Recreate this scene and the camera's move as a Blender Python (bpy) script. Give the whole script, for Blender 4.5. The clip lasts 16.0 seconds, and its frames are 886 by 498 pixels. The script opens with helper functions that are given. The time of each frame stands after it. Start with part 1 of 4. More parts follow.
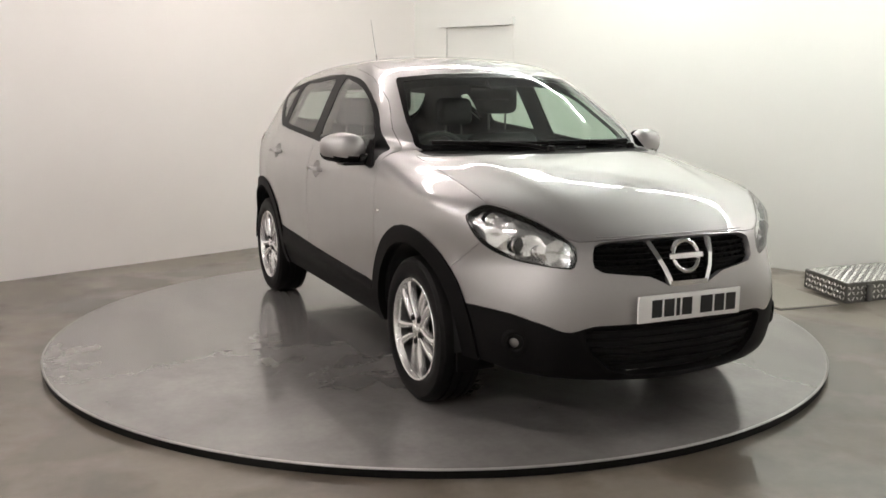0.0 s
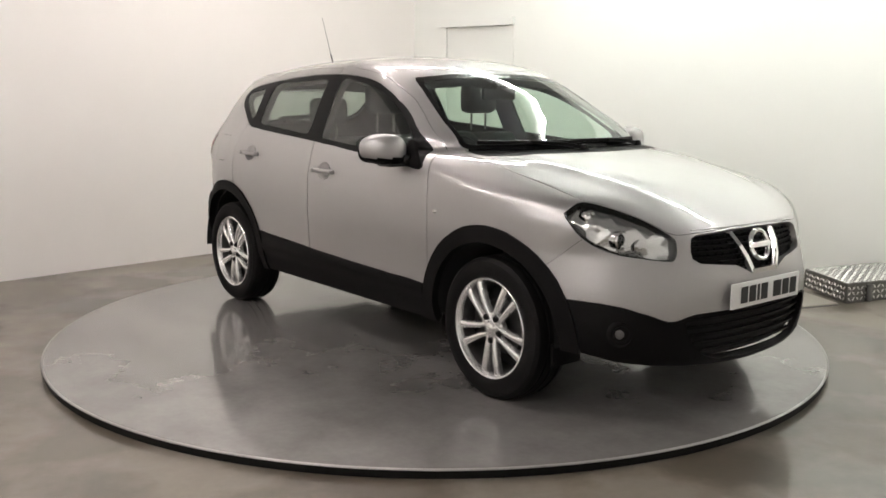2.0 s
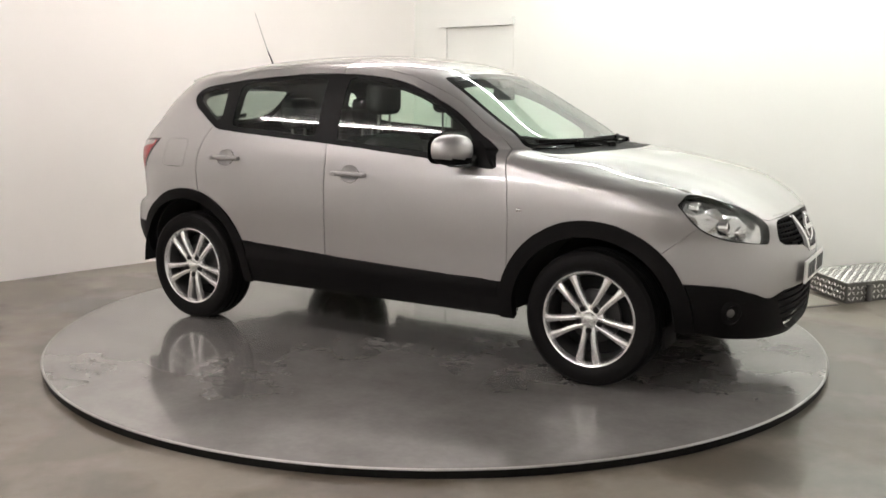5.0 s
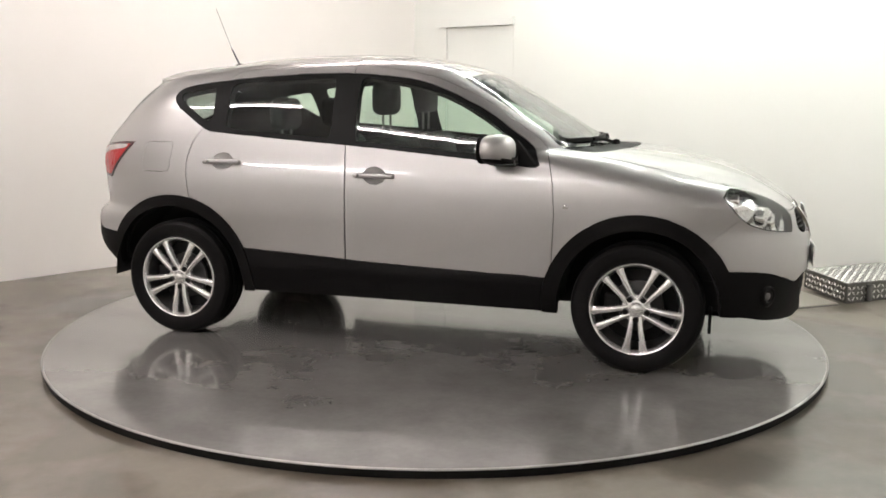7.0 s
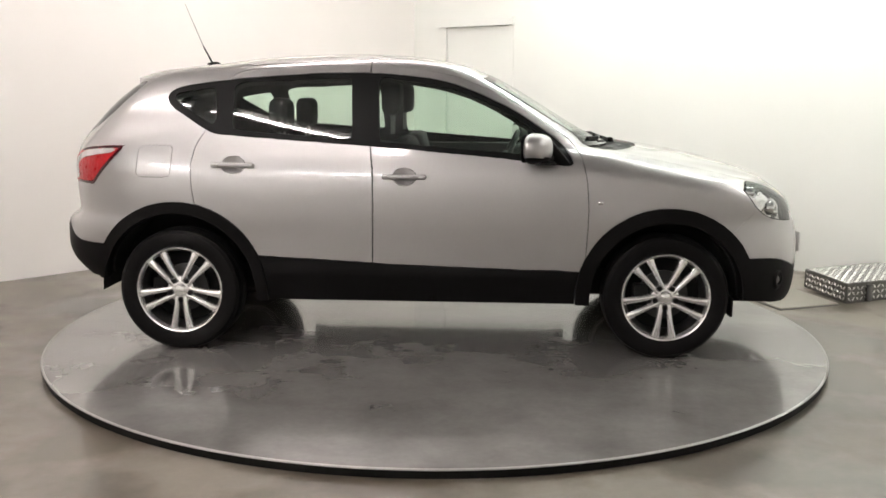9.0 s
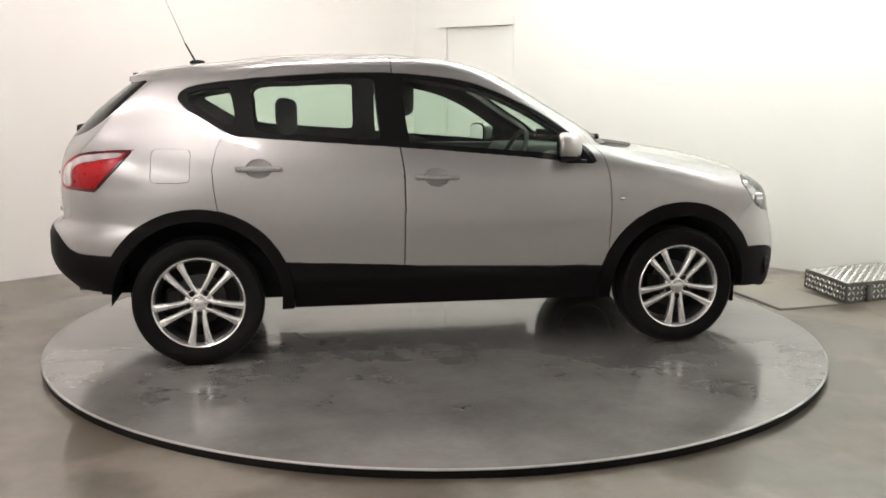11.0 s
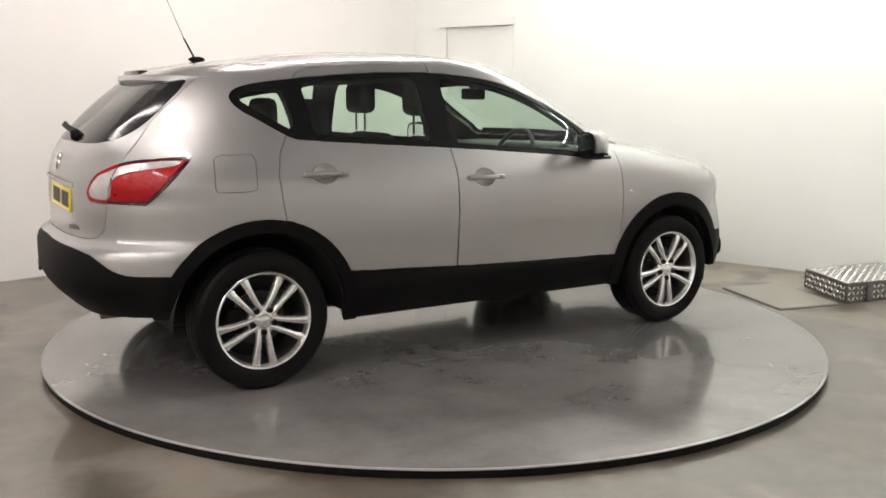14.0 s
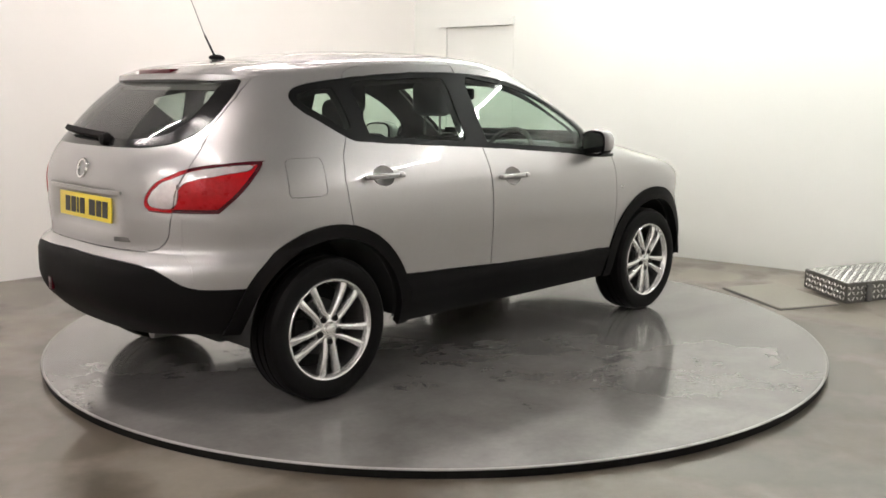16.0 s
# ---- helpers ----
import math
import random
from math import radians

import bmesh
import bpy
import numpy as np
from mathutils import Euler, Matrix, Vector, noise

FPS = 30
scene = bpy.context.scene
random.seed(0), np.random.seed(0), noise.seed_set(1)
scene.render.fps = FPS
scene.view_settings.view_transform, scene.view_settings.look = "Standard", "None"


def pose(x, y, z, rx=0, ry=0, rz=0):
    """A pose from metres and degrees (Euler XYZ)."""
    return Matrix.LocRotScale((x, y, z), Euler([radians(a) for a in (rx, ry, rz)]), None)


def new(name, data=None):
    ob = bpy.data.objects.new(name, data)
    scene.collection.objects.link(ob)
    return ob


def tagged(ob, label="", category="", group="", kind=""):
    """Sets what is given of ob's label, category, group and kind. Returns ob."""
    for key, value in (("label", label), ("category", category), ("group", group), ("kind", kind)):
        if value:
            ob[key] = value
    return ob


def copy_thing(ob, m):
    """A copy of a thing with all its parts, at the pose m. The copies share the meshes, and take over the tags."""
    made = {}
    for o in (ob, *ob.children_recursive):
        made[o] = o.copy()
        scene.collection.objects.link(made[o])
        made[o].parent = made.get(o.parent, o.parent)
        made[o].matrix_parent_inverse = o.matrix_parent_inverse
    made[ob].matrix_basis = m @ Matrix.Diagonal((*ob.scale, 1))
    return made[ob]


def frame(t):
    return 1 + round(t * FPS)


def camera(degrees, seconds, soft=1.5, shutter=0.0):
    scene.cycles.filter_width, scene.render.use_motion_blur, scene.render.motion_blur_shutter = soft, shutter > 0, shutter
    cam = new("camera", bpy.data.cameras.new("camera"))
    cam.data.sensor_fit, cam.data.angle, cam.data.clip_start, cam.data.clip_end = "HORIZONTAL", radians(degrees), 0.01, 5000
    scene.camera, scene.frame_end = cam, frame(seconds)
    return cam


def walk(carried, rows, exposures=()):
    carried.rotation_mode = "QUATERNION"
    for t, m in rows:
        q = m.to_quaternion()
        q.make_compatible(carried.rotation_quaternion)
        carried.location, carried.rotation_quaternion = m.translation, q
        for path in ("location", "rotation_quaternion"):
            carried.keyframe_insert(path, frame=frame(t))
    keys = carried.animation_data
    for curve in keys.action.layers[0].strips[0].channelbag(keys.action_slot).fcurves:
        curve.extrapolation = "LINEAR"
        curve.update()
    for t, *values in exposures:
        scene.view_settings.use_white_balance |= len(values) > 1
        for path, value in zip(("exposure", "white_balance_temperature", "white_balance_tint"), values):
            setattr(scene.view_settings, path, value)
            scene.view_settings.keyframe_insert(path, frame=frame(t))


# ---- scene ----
CAR_OFFSET = 0.165      # the car stands a little off the turntable's axis
cam = camera(51.4, 16.0, soft=1.6)
EYE = Matrix.Translation((0.0, -5.544, 1.402)) @ pose(0, 0, 0, 90 - 9.59, 0, -0.41) @ pose(0, 0, 0, 0, 0, 0.32)
walk(cam, [(0.0, EYE), (16.0, EYE)], exposures=[(0.0, -0.15), (2.0, -0.05), (4.0, 0.04), (6.5, 0.10), (9.0, 0.14), (12.5, 0.13), (16.0, 0.09)])


def spin(t):
    """The turntable's angle in degrees: it turns at an even pace."""
    return -65.46 + 6.897 * t


# ---- world and light ----
world = bpy.data.worlds.new("world")
world.use_nodes = True
scene.world = world
world.node_tree.nodes["Background"].inputs[0].default_value = (0.8, 0.85, 0.9, 1)
world.node_tree.nodes["Background"].inputs[1].default_value = 0.02

TUBE_POWER = 49.0


# ---- materials ----
def material(name, colour, rough=0.5, metal=0.0, coat=0.0, vary=0.0, scale=8.0, bump=0.0, bump_scale=60.0, emit=0.0, spec=0.5):
    m = bpy.data.materials.new(name)
    m.use_nodes = True
    nt = m.node_tree
    b = nt.nodes["Principled BSDF"]
    b.inputs["Base Color"].default_value = (*colour, 1)
    b.inputs["Roughness"].default_value = rough
    b.inputs["Metallic"].default_value = metal
    b.inputs["Coat Weight"].default_value = coat
    b.inputs["Coat Roughness"].default_value = 0.03
    b.inputs["Specular IOR Level"].default_value = spec
    if emit:
        b.inputs["Emission Color"].default_value = (*colour, 1)
        b.inputs["Emission Strength"].default_value = emit
    co = nt.nodes.new("ShaderNodeTexCoord")
    if vary:
        n = nt.nodes.new("ShaderNodeTexNoise")
        n.inputs["Scale"].default_value = scale
        n.inputs["Detail"].default_value = 6
        n.inputs["Roughness"].default_value = 0.6
        nt.links.new(co.outputs["Object"], n.inputs["Vector"])
        mix = nt.nodes.new("ShaderNodeMixRGB")
        mix.inputs[1].default_value = (*[c * (1 - vary) for c in colour], 1)
        mix.inputs[2].default_value = (*[min(1, c * (1 + vary)) for c in colour], 1)
        nt.links.new(n.outputs["Fac"], mix.inputs[0])
        nt.links.new(mix.outputs[0], b.inputs["Base Color"])
        r = nt.nodes.new("ShaderNodeMapRange")
        r.inputs["To Min"].default_value = max(0, rough - 0.12 * min(1, vary * 3))
        r.inputs["To Max"].default_value = min(1, rough + 0.12 * min(1, vary * 3))
        nt.links.new(n.outputs["Fac"], r.inputs["Value"])
        nt.links.new(r.outputs[0], b.inputs["Roughness"])
    if bump:
        n2 = nt.nodes.new("ShaderNodeTexNoise")
        n2.inputs["Scale"].default_value = bump_scale
        n2.inputs["Detail"].default_value = 4
        nt.links.new(co.outputs["Object"], n2.inputs["Vector"])
        bp = nt.nodes.new("ShaderNodeBump")
        bp.inputs["Strength"].default_value = bump
        bp.inputs["Distance"].default_value = 0.01
        nt.links.new(n2.outputs["Fac"], bp.inputs["Height"])
        nt.links.new(bp.outputs[0], b.inputs["Normal"])
    return m


def glass_material(name, tint, base_gloss=0.07, dirt=0.0):
    """Clear sheet glass: light passes straight through with a tint, and the slant drives the gloss."""
    m = bpy.data.materials.new(name)
    m.use_nodes = True
    nt = m.node_tree
    nt.nodes.clear()
    out = nt.nodes.new("ShaderNodeOutputMaterial")
    tr = nt.nodes.new("ShaderNodeBsdfTransparent")
    tr.inputs[0].default_value = (*tint, 1)
    gl = nt.nodes.new("ShaderNodeBsdfGlossy")
    gl.inputs["Roughness"].default_value = 0.02
    lw = nt.nodes.new("ShaderNodeLayerWeight")
    lw.inputs["Blend"].default_value = 0.5
    steep = nt.nodes.new("ShaderNodeMath")
    steep.operation = "POWER"
    steep.inputs[1].default_value = 4.5
    fr = nt.nodes.new("ShaderNodeMath")
    fr.operation = "MULTIPLY_ADD"
    fr.inputs[1].default_value = 0.9
    fr.inputs[2].default_value = base_gloss
    nt.links.new(lw.outputs["Facing"], steep.inputs[0])
    nt.links.new(steep.outputs[0], fr.inputs[0])
    mix = nt.nodes.new("ShaderNodeMixShader")
    nt.links.new(fr.outputs[0], mix.inputs[0])
    nt.links.new(tr.outputs[0], mix.inputs[1])
    nt.links.new(gl.outputs[0], mix.inputs[2])
    last = mix
    if dirt:
        df = nt.nodes.new("ShaderNodeBsdfDiffuse")
        df.inputs[0].default_value = (0.6, 0.6, 0.58, 1)
        mx = nt.nodes.new("ShaderNodeMixShader")
        n = nt.nodes.new("ShaderNodeTexNoise")
        n.inputs["Scale"].default_value = 5
        n.inputs["Detail"].default_value = 5
        co = nt.nodes.new("ShaderNodeTexCoord")
        nt.links.new(co.outputs["Object"], n.inputs["Vector"])
        r = nt.nodes.new("ShaderNodeMapRange")
        r.inputs["From Min"].default_value = 0.4
        r.inputs["From Max"].default_value = 0.8
        r.inputs["To Max"].default_value = dirt
        nt.links.new(n.outputs["Fac"], r.inputs["Value"])
        nt.links.new(r.outputs[0], mx.inputs[0])
        nt.links.new(mix.outputs[0], mx.inputs[1])
        nt.links.new(df.outputs[0], mx.inputs[2])
        last = mx
    nt.links.new(last.outputs[0], out.inputs[0])
    return m


def wet_ground(name, dark, light, rough_lo, rough_hi, scale=1.2, smeared=False, spec=0.6, film=0.0, pool_scale=2.2, pool_edge=0.42, damp=(0.6, 0.58, 0.55), pool_soft=0.12, film_rough=0.03, ring_gain=0.0):
    """Grey floor with damp, shinier patches, tyre smears and fine grain."""
    m = bpy.data.materials.new(name)
    m.use_nodes = True
    nt = m.node_tree
    b = nt.nodes["Principled BSDF"]
    b.inputs["Specular IOR Level"].default_value = spec
    co = nt.nodes.new("ShaderNodeTexCoord")
    big = nt.nodes.new("ShaderNodeTexNoise")
    big.inputs["Scale"].default_value = scale
    big.inputs["Detail"].default_value = 6
    big.inputs["Roughness"].default_value = 0.6
    big.noise_dimensions = "2D"
    fine = nt.nodes.new("ShaderNodeTexNoise")
    fine.inputs["Scale"].default_value = 34
    fine.inputs["Detail"].default_value = 5
    for n in (big, fine):
        nt.links.new(co.outputs["Object"], n.inputs["Vector"])
    ramp = nt.nodes.new("ShaderNodeValToRGB")
    ramp.color_ramp.elements[0].position = 0.0
    ramp.color_ramp.elements[1].position = 1.0
    ramp.color_ramp.elements[0].color = (*dark, 1)
    ramp.color_ramp.elements[1].color = (*light, 1)
    nt.links.new(big.outputs["Fac"], ramp.inputs[0])
    mix = nt.nodes.new("ShaderNodeMixRGB")
    mix.blend_type = "MULTIPLY"
    mix.inputs[0].default_value = 0.18
    nt.links.new(ramp.outputs[0], mix.inputs[1])
    nt.links.new(fine.outputs["Fac"], mix.inputs[2])
    nt.links.new(mix.outputs[0], b.inputs["Base Color"])
    r = nt.nodes.new("ShaderNodeMapRange")
    r.inputs["From Min"].default_value = 0.0
    r.inputs["From Max"].default_value = 1.0
    r.inputs["To Min"].default_value = rough_lo
    r.inputs["To Max"].default_value = rough_hi
    stretch = nt.nodes.new("ShaderNodeMapping")
    stretch.inputs["Rotation"].default_value = (0, 0, 0.5)
    stretch.inputs["Scale"].default_value = (0.55, 2.2, 1)
    smear = nt.nodes.new("ShaderNodeTexNoise")
    smear.inputs["Scale"].default_value = 1.6
    smear.inputs["Detail"].default_value = 6
    smear.noise_dimensions = "2D"
    nt.links.new(co.outputs["Object"], stretch.inputs["Vector"])
    nt.links.new(stretch.outputs[0], smear.inputs["Vector"])
    nt.links.new((smear if smeared else big).outputs["Fac"], r.inputs["Value"])
    nt.links.new(r.outputs[0], b.inputs["Roughness"])
    bp = nt.nodes.new("ShaderNodeBump")
    bp.inputs["Strength"].default_value = 0.05
    bp.inputs["Distance"].default_value = 0.004
    nt.links.new(fine.outputs["Fac"], bp.inputs["Height"])
    nt.links.new(bp.outputs[0], b.inputs["Normal"])
    # standing water: a clear film with ragged edges over the lower spots
    pool = nt.nodes.new("ShaderNodeTexNoise")
    pool.inputs["Scale"].default_value = pool_scale
    pool.inputs["Detail"].default_value = 7
    pool.inputs["Distortion"].default_value = 0.08
    pool.noise_dimensions = "2D"
    nt.links.new(stretch.outputs[0] if smeared else co.outputs["Object"], pool.inputs["Vector"])
    wet = nt.nodes.new("ShaderNodeMapRange")
    wet.inputs["From Min"].default_value = pool_edge
    wet.inputs["From Max"].default_value = pool_edge + pool_soft
    wet.inputs["To Max"].default_value = film
    # the film spreads and darkens the floor more close round the turntable
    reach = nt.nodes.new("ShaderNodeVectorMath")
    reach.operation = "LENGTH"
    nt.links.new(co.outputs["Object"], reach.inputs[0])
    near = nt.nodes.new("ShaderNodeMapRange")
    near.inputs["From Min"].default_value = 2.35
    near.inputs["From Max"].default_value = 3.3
    near.inputs["To Min"].default_value = ring_gain
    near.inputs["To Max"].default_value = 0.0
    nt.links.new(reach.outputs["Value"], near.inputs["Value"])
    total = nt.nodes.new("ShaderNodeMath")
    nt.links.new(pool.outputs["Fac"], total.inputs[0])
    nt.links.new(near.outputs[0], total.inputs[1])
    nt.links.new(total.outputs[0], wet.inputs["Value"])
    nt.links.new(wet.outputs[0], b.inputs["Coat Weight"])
    b.inputs["Coat Roughness"].default_value = film_rough
    b.inputs["Coat IOR"].default_value = 1.4
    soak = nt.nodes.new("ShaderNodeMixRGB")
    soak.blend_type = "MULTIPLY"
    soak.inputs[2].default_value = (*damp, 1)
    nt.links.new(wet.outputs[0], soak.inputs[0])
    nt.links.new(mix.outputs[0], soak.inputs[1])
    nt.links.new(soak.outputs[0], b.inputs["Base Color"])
    return m


def car_paint(name, colour):
    """Metallic paint under clear lacquer, with flakes, a faint ripple and fine beads of rinse water."""
    m = bpy.data.materials.new(name)
    m.use_nodes = True
    nt = m.node_tree
    b = nt.nodes["Principled BSDF"]
    b.inputs["Metallic"].default_value = 0.76
    b.inputs["Coat Weight"].default_value = 1.0
    co = nt.nodes.new("ShaderNodeTexCoord")

    def grain(scale, detail=4):
        n = nt.nodes.new("ShaderNodeTexNoise")
        n.inputs["Scale"].default_value = scale
        n.inputs["Detail"].default_value = detail
        nt.links.new(co.outputs["Object"], n.inputs["Vector"])
        return n

    def spread(source, low, high, at, begin=0.3, end=0.7):
        r = nt.nodes.new("ShaderNodeMapRange")
        r.inputs["From Min"].default_value = begin
        r.inputs["From Max"].default_value = end
        r.inputs["To Min"].default_value = low
        r.inputs["To Max"].default_value = high
        nt.links.new(source.outputs[0], r.inputs["Value"])
        nt.links.new(r.outputs[0], at)

    flake, film, beads = grain(420, 2), grain(5.5, 6), grain(75, 3)
    mix = nt.nodes.new("ShaderNodeMixRGB")
    mix.inputs[1].default_value = (*[c * 0.86 for c in colour], 1)
    mix.inputs[2].default_value = (*[c * 1.14 for c in colour], 1)
    nt.links.new(flake.outputs["Fac"], mix.inputs[0])
    nt.links.new(mix.outputs[0], b.inputs["Base Color"])
    spread(film, 0.38, 0.42, b.inputs["Roughness"])
    b.inputs["Coat Roughness"].default_value = 0.03
    ripple = nt.nodes.new("ShaderNodeBump")
    ripple.inputs["Strength"].default_value = 0.16
    ripple.inputs["Distance"].default_value = 0.004
    nt.links.new(film.outputs["Fac"], ripple.inputs["Height"])
    drops = nt.nodes.new("ShaderNodeBump")
    drops.inputs["Strength"].default_value = 0.05
    drops.inputs["Distance"].default_value = 0.002
    nt.links.new(beads.outputs["Fac"], drops.inputs["Height"])
    nt.links.new(ripple.outputs[0], drops.inputs["Normal"])
    nt.links.new(drops.outputs[0], b.inputs["Coat Normal"])
    return m


def lamp_chrome(name):
    """Bright faceted reflector with dark folds between its facets."""
    m = material(name, (0.86, 0.86, 0.85), 0.17, metal=0.85, coat=0.4)
    nt = m.node_tree
    co = nt.nodes.new("ShaderNodeTexCoord")
    v = nt.nodes.new("ShaderNodeTexVoronoi")
    v.inputs["Scale"].default_value = 13
    nt.links.new(co.outputs["Object"], v.inputs["Vector"])
    bp = nt.nodes.new("ShaderNodeBump")
    bp.inputs["Strength"].default_value = 1.0
    bp.inputs["Distance"].default_value = 0.020
    nt.links.new(v.outputs["Distance"], bp.inputs["Height"])
    nt.links.new(bp.outputs[0], nt.nodes["Principled BSDF"].inputs["Normal"])
    return m


WALL_L = material("painted_wall_warm", (0.86, 0.83, 0.80), 0.55, vary=0.03, scale=1.5, bump=0.05)
WALL_R = material("painted_wall", (0.85, 0.86, 0.82), 0.55, vary=0.03, scale=1.5, bump=0.05)
# back walls out of view, kept bright for the car's side to reflect
WALL_BACK = material("painted_wall_back", (0.85, 0.84, 0.82), 0.6, vary=0.04, scale=1.5)
# unseen ceiling, kept grey so the bonnet and roof reflect less of it
CEILING = material("ceiling_darkened", (0.28, 0.28, 0.28), 0.7, vary=0.02)
FLOOR = wet_ground("damp_concrete", (0.05, 0.042, 0.032), (0.40, 0.352, 0.296), 0.285, 0.45, 0.9, film=0.85, pool_scale=1.5, pool_edge=0.50, damp=(0.42, 0.37, 0.30), pool_soft=0.20, ring_gain=0.17)
DECK = wet_ground("damp_steel_deck", (0.09, 0.085, 0.081), (0.37, 0.353, 0.341), 0.16, 0.23, 1.5, smeared=True, spec=0.8, film=0.9, pool_scale=0.9, pool_edge=-0.2, damp=(0.90, 0.89, 0.88), pool_soft=0.9, film_rough=0.06)
DECK_EDGE = material("deck_edge", (0.36, 0.35, 0.335), 0.45, metal=0.5, vary=0.2, scale=20)
BLACK_STEEL = material("black_steel", (0.006, 0.0055, 0.005), 0.7, vary=0.2, spec=0.15)
PAINT = car_paint("silver_paint", (0.385, 0.374, 0.368))
BLACK_PLASTIC = material("black_plastic", (0.005, 0.0045, 0.0045), 0.55, vary=0.15, scale=40, bump=0.05, bump_scale=400, spec=0.08)
GLOSS_BLACK = material("gloss_black", (0.006, 0.006, 0.006), 0.15, spec=0.3)
PILLAR_BLACK = material("satin_black", (0.005, 0.005, 0.005), 0.45, spec=0.09)
DARK = material("dark_recess", (0.004, 0.004, 0.004), 0.9)
RUBBER = material("tyre_rubber", (0.005, 0.0045, 0.0045), 0.55, vary=0.2, scale=30, spec=0.1)
ALLOY = material("alloy", (0.74, 0.73, 0.72), 0.24, metal=0.8, coat=0.3, vary=0.08, scale=18)
# inside of the alloy rim, darkened for the shade behind the spokes
BARREL = material("rim_barrel", (0.055, 0.053, 0.052), 0.45, metal=0.6, vary=0.3, scale=14)
STEEL = material("grey_steel", (0.16, 0.155, 0.15), 0.45, metal=0.9, vary=0.15, scale=30)
# disc steel coloured near black, for the shade between the spokes
BRAKE = material("brake_steel", (0.035, 0.034, 0.033), 0.5, metal=0.5, vary=0.2, scale=30)
DARK_RED = material("dark_red_lens", (0.055, 0.002, 0.006), 0.2, coat=0.6, spec=0.3)
CHROME = material("chrome", (0.85, 0.85, 0.85), 0.08, metal=1.0)
SATIN = material("satin_reflector", (0.75, 0.75, 0.74), 0.2, metal=0.9)
BOWL = lamp_chrome("lamp_bowl")
RED = material("red_lens", (0.33, 0.001, 0.005), 0.3, coat=0.35, vary=0.4, scale=26, bump=0.5, bump_scale=45, spec=0.2)
WHITE_LENS = material("white_lens", (0.60, 0.54, 0.54), 0.16, metal=0.35, coat=1.0, vary=0.45, scale=16, bump=0.7, bump_scale=22)
GLASS = glass_material("window_glass", (0.80, 0.92, 0.84), dirt=0.05)
REAR_GLASS = glass_material("tinted_glass", (0.40, 0.43, 0.41), base_gloss=0.03, dirt=0.10)
LENS = glass_material("lamp_lens", (0.92, 0.93, 0.93))
CLOTH = material("seat_cloth", (0.012, 0.012, 0.013), 0.85, vary=0.2, scale=60, bump=0.1)
TRIM = material("cabin_trim", (0.030, 0.030, 0.031), 0.6, vary=0.1)
LINING = material("roof_lining", (0.33, 0.32, 0.30), 0.9, vary=0.05)
PLATE_WHITE = material("plate_white", (0.80, 0.80, 0.78), 0.3)
PLATE_YELLOW = material("plate_yellow", (0.80, 0.62, 0.06), 0.3)
INK = material("plate_black", (0.01, 0.01, 0.01), 0.4)
TREAD_BASE = material("aluminium_plate", (0.13, 0.125, 0.115), 0.5, metal=0.5, vary=0.35, scale=25)
TREAD = material("aluminium_tread", (0.66, 0.65, 0.62), 0.34, metal=0.9, vary=0.15, scale=25)
HATCH = wet_ground("worn_hatch", (0.26, 0.24, 0.20), (0.36, 0.34, 0.29), 0.35, 0.6, 3.0)
TUBE = material("tube_glow", (1.0, 0.915, 0.885), 0.5, emit=TUBE_POWER * 2.2)
# fill light added behind the camera for the faces turned to it
TUBE_FILL = material("tube_glow_fill", (1.0, 0.95, 0.93), 0.5, emit=TUBE_POWER * 3.4)
TUBE_DIM = material("tube_glow_dim", (1.0, 0.97, 0.94), 0.5, emit=TUBE_POWER * 4.0)
TUBE_GREEN = material("tube_glow_green", (0.955, 1.0, 0.935), 0.5, emit=TUBE_POWER * 2.1)
TUBE_PINK = material("tube_glow_pink", (1.0, 0.905, 0.875), 0.5, emit=TUBE_POWER)
HOUSING = material("lamp_housing", (0.75, 0.75, 0.74), 0.4)


# ---- mesh helpers ----
def mesh_object(name, verts, faces, mat, parent=None, label="", smooth=True, normals=None):
    me = bpy.data.meshes.new(name)
    me.from_pydata([tuple(v) for v in verts], [], faces)
    me.materials.append(mat)
    me.polygons.foreach_set("use_smooth", [smooth] * len(me.polygons))
    me.update()
    if normals is not None:
        me.normals_split_custom_set_from_vertices([tuple(n) for n in normals])
    ob = new(name, me)
    if parent:
        ob.parent = parent
    if label:
        tagged(ob, label)
    return ob


def part(name, bm, mat, parent, label="", smooth=30):
    me = bpy.data.meshes.new(name)
    bmesh.ops.recalc_face_normals(bm, faces=bm.faces)
    if smooth:
        for f in bm.faces:
            f.smooth = True
        for e in bm.edges:
            if len(e.link_faces) == 2 and e.calc_face_angle(0) > radians(smooth):
                e.smooth = False
    bm.to_mesh(me)
    bm.free()
    me.materials.append(mat)
    ob = new(name, me)
    if parent:
        ob.parent = parent
    if label:
        tagged(ob, label)
    return ob


def box(bm, x0, x1, y0, y1, z0, z1, bevel=0.0, m=None, seg=2):
    made = bmesh.ops.create_cube(bm, size=1, matrix=Matrix.Translation(((x0 + x1) / 2, (y0 + y1) / 2, (z0 + z1) / 2)) @ Matrix.Diagonal((x1 - x0, y1 - y0, z1 - z0, 1)))
    vs = made["verts"]
    if bevel:
        es = list({e for v in vs for e in v.link_edges})
        r = bmesh.ops.bevel(bm, geom=es, offset=bevel, segments=seg, affect="EDGES", profile=0.5)
        vs = list({v for f in r["faces"] for v in f.verts} | {v for v in vs if v.is_valid})
    if m is not None:
        bmesh.ops.transform(bm, matrix=m, verts=vs)
    return vs


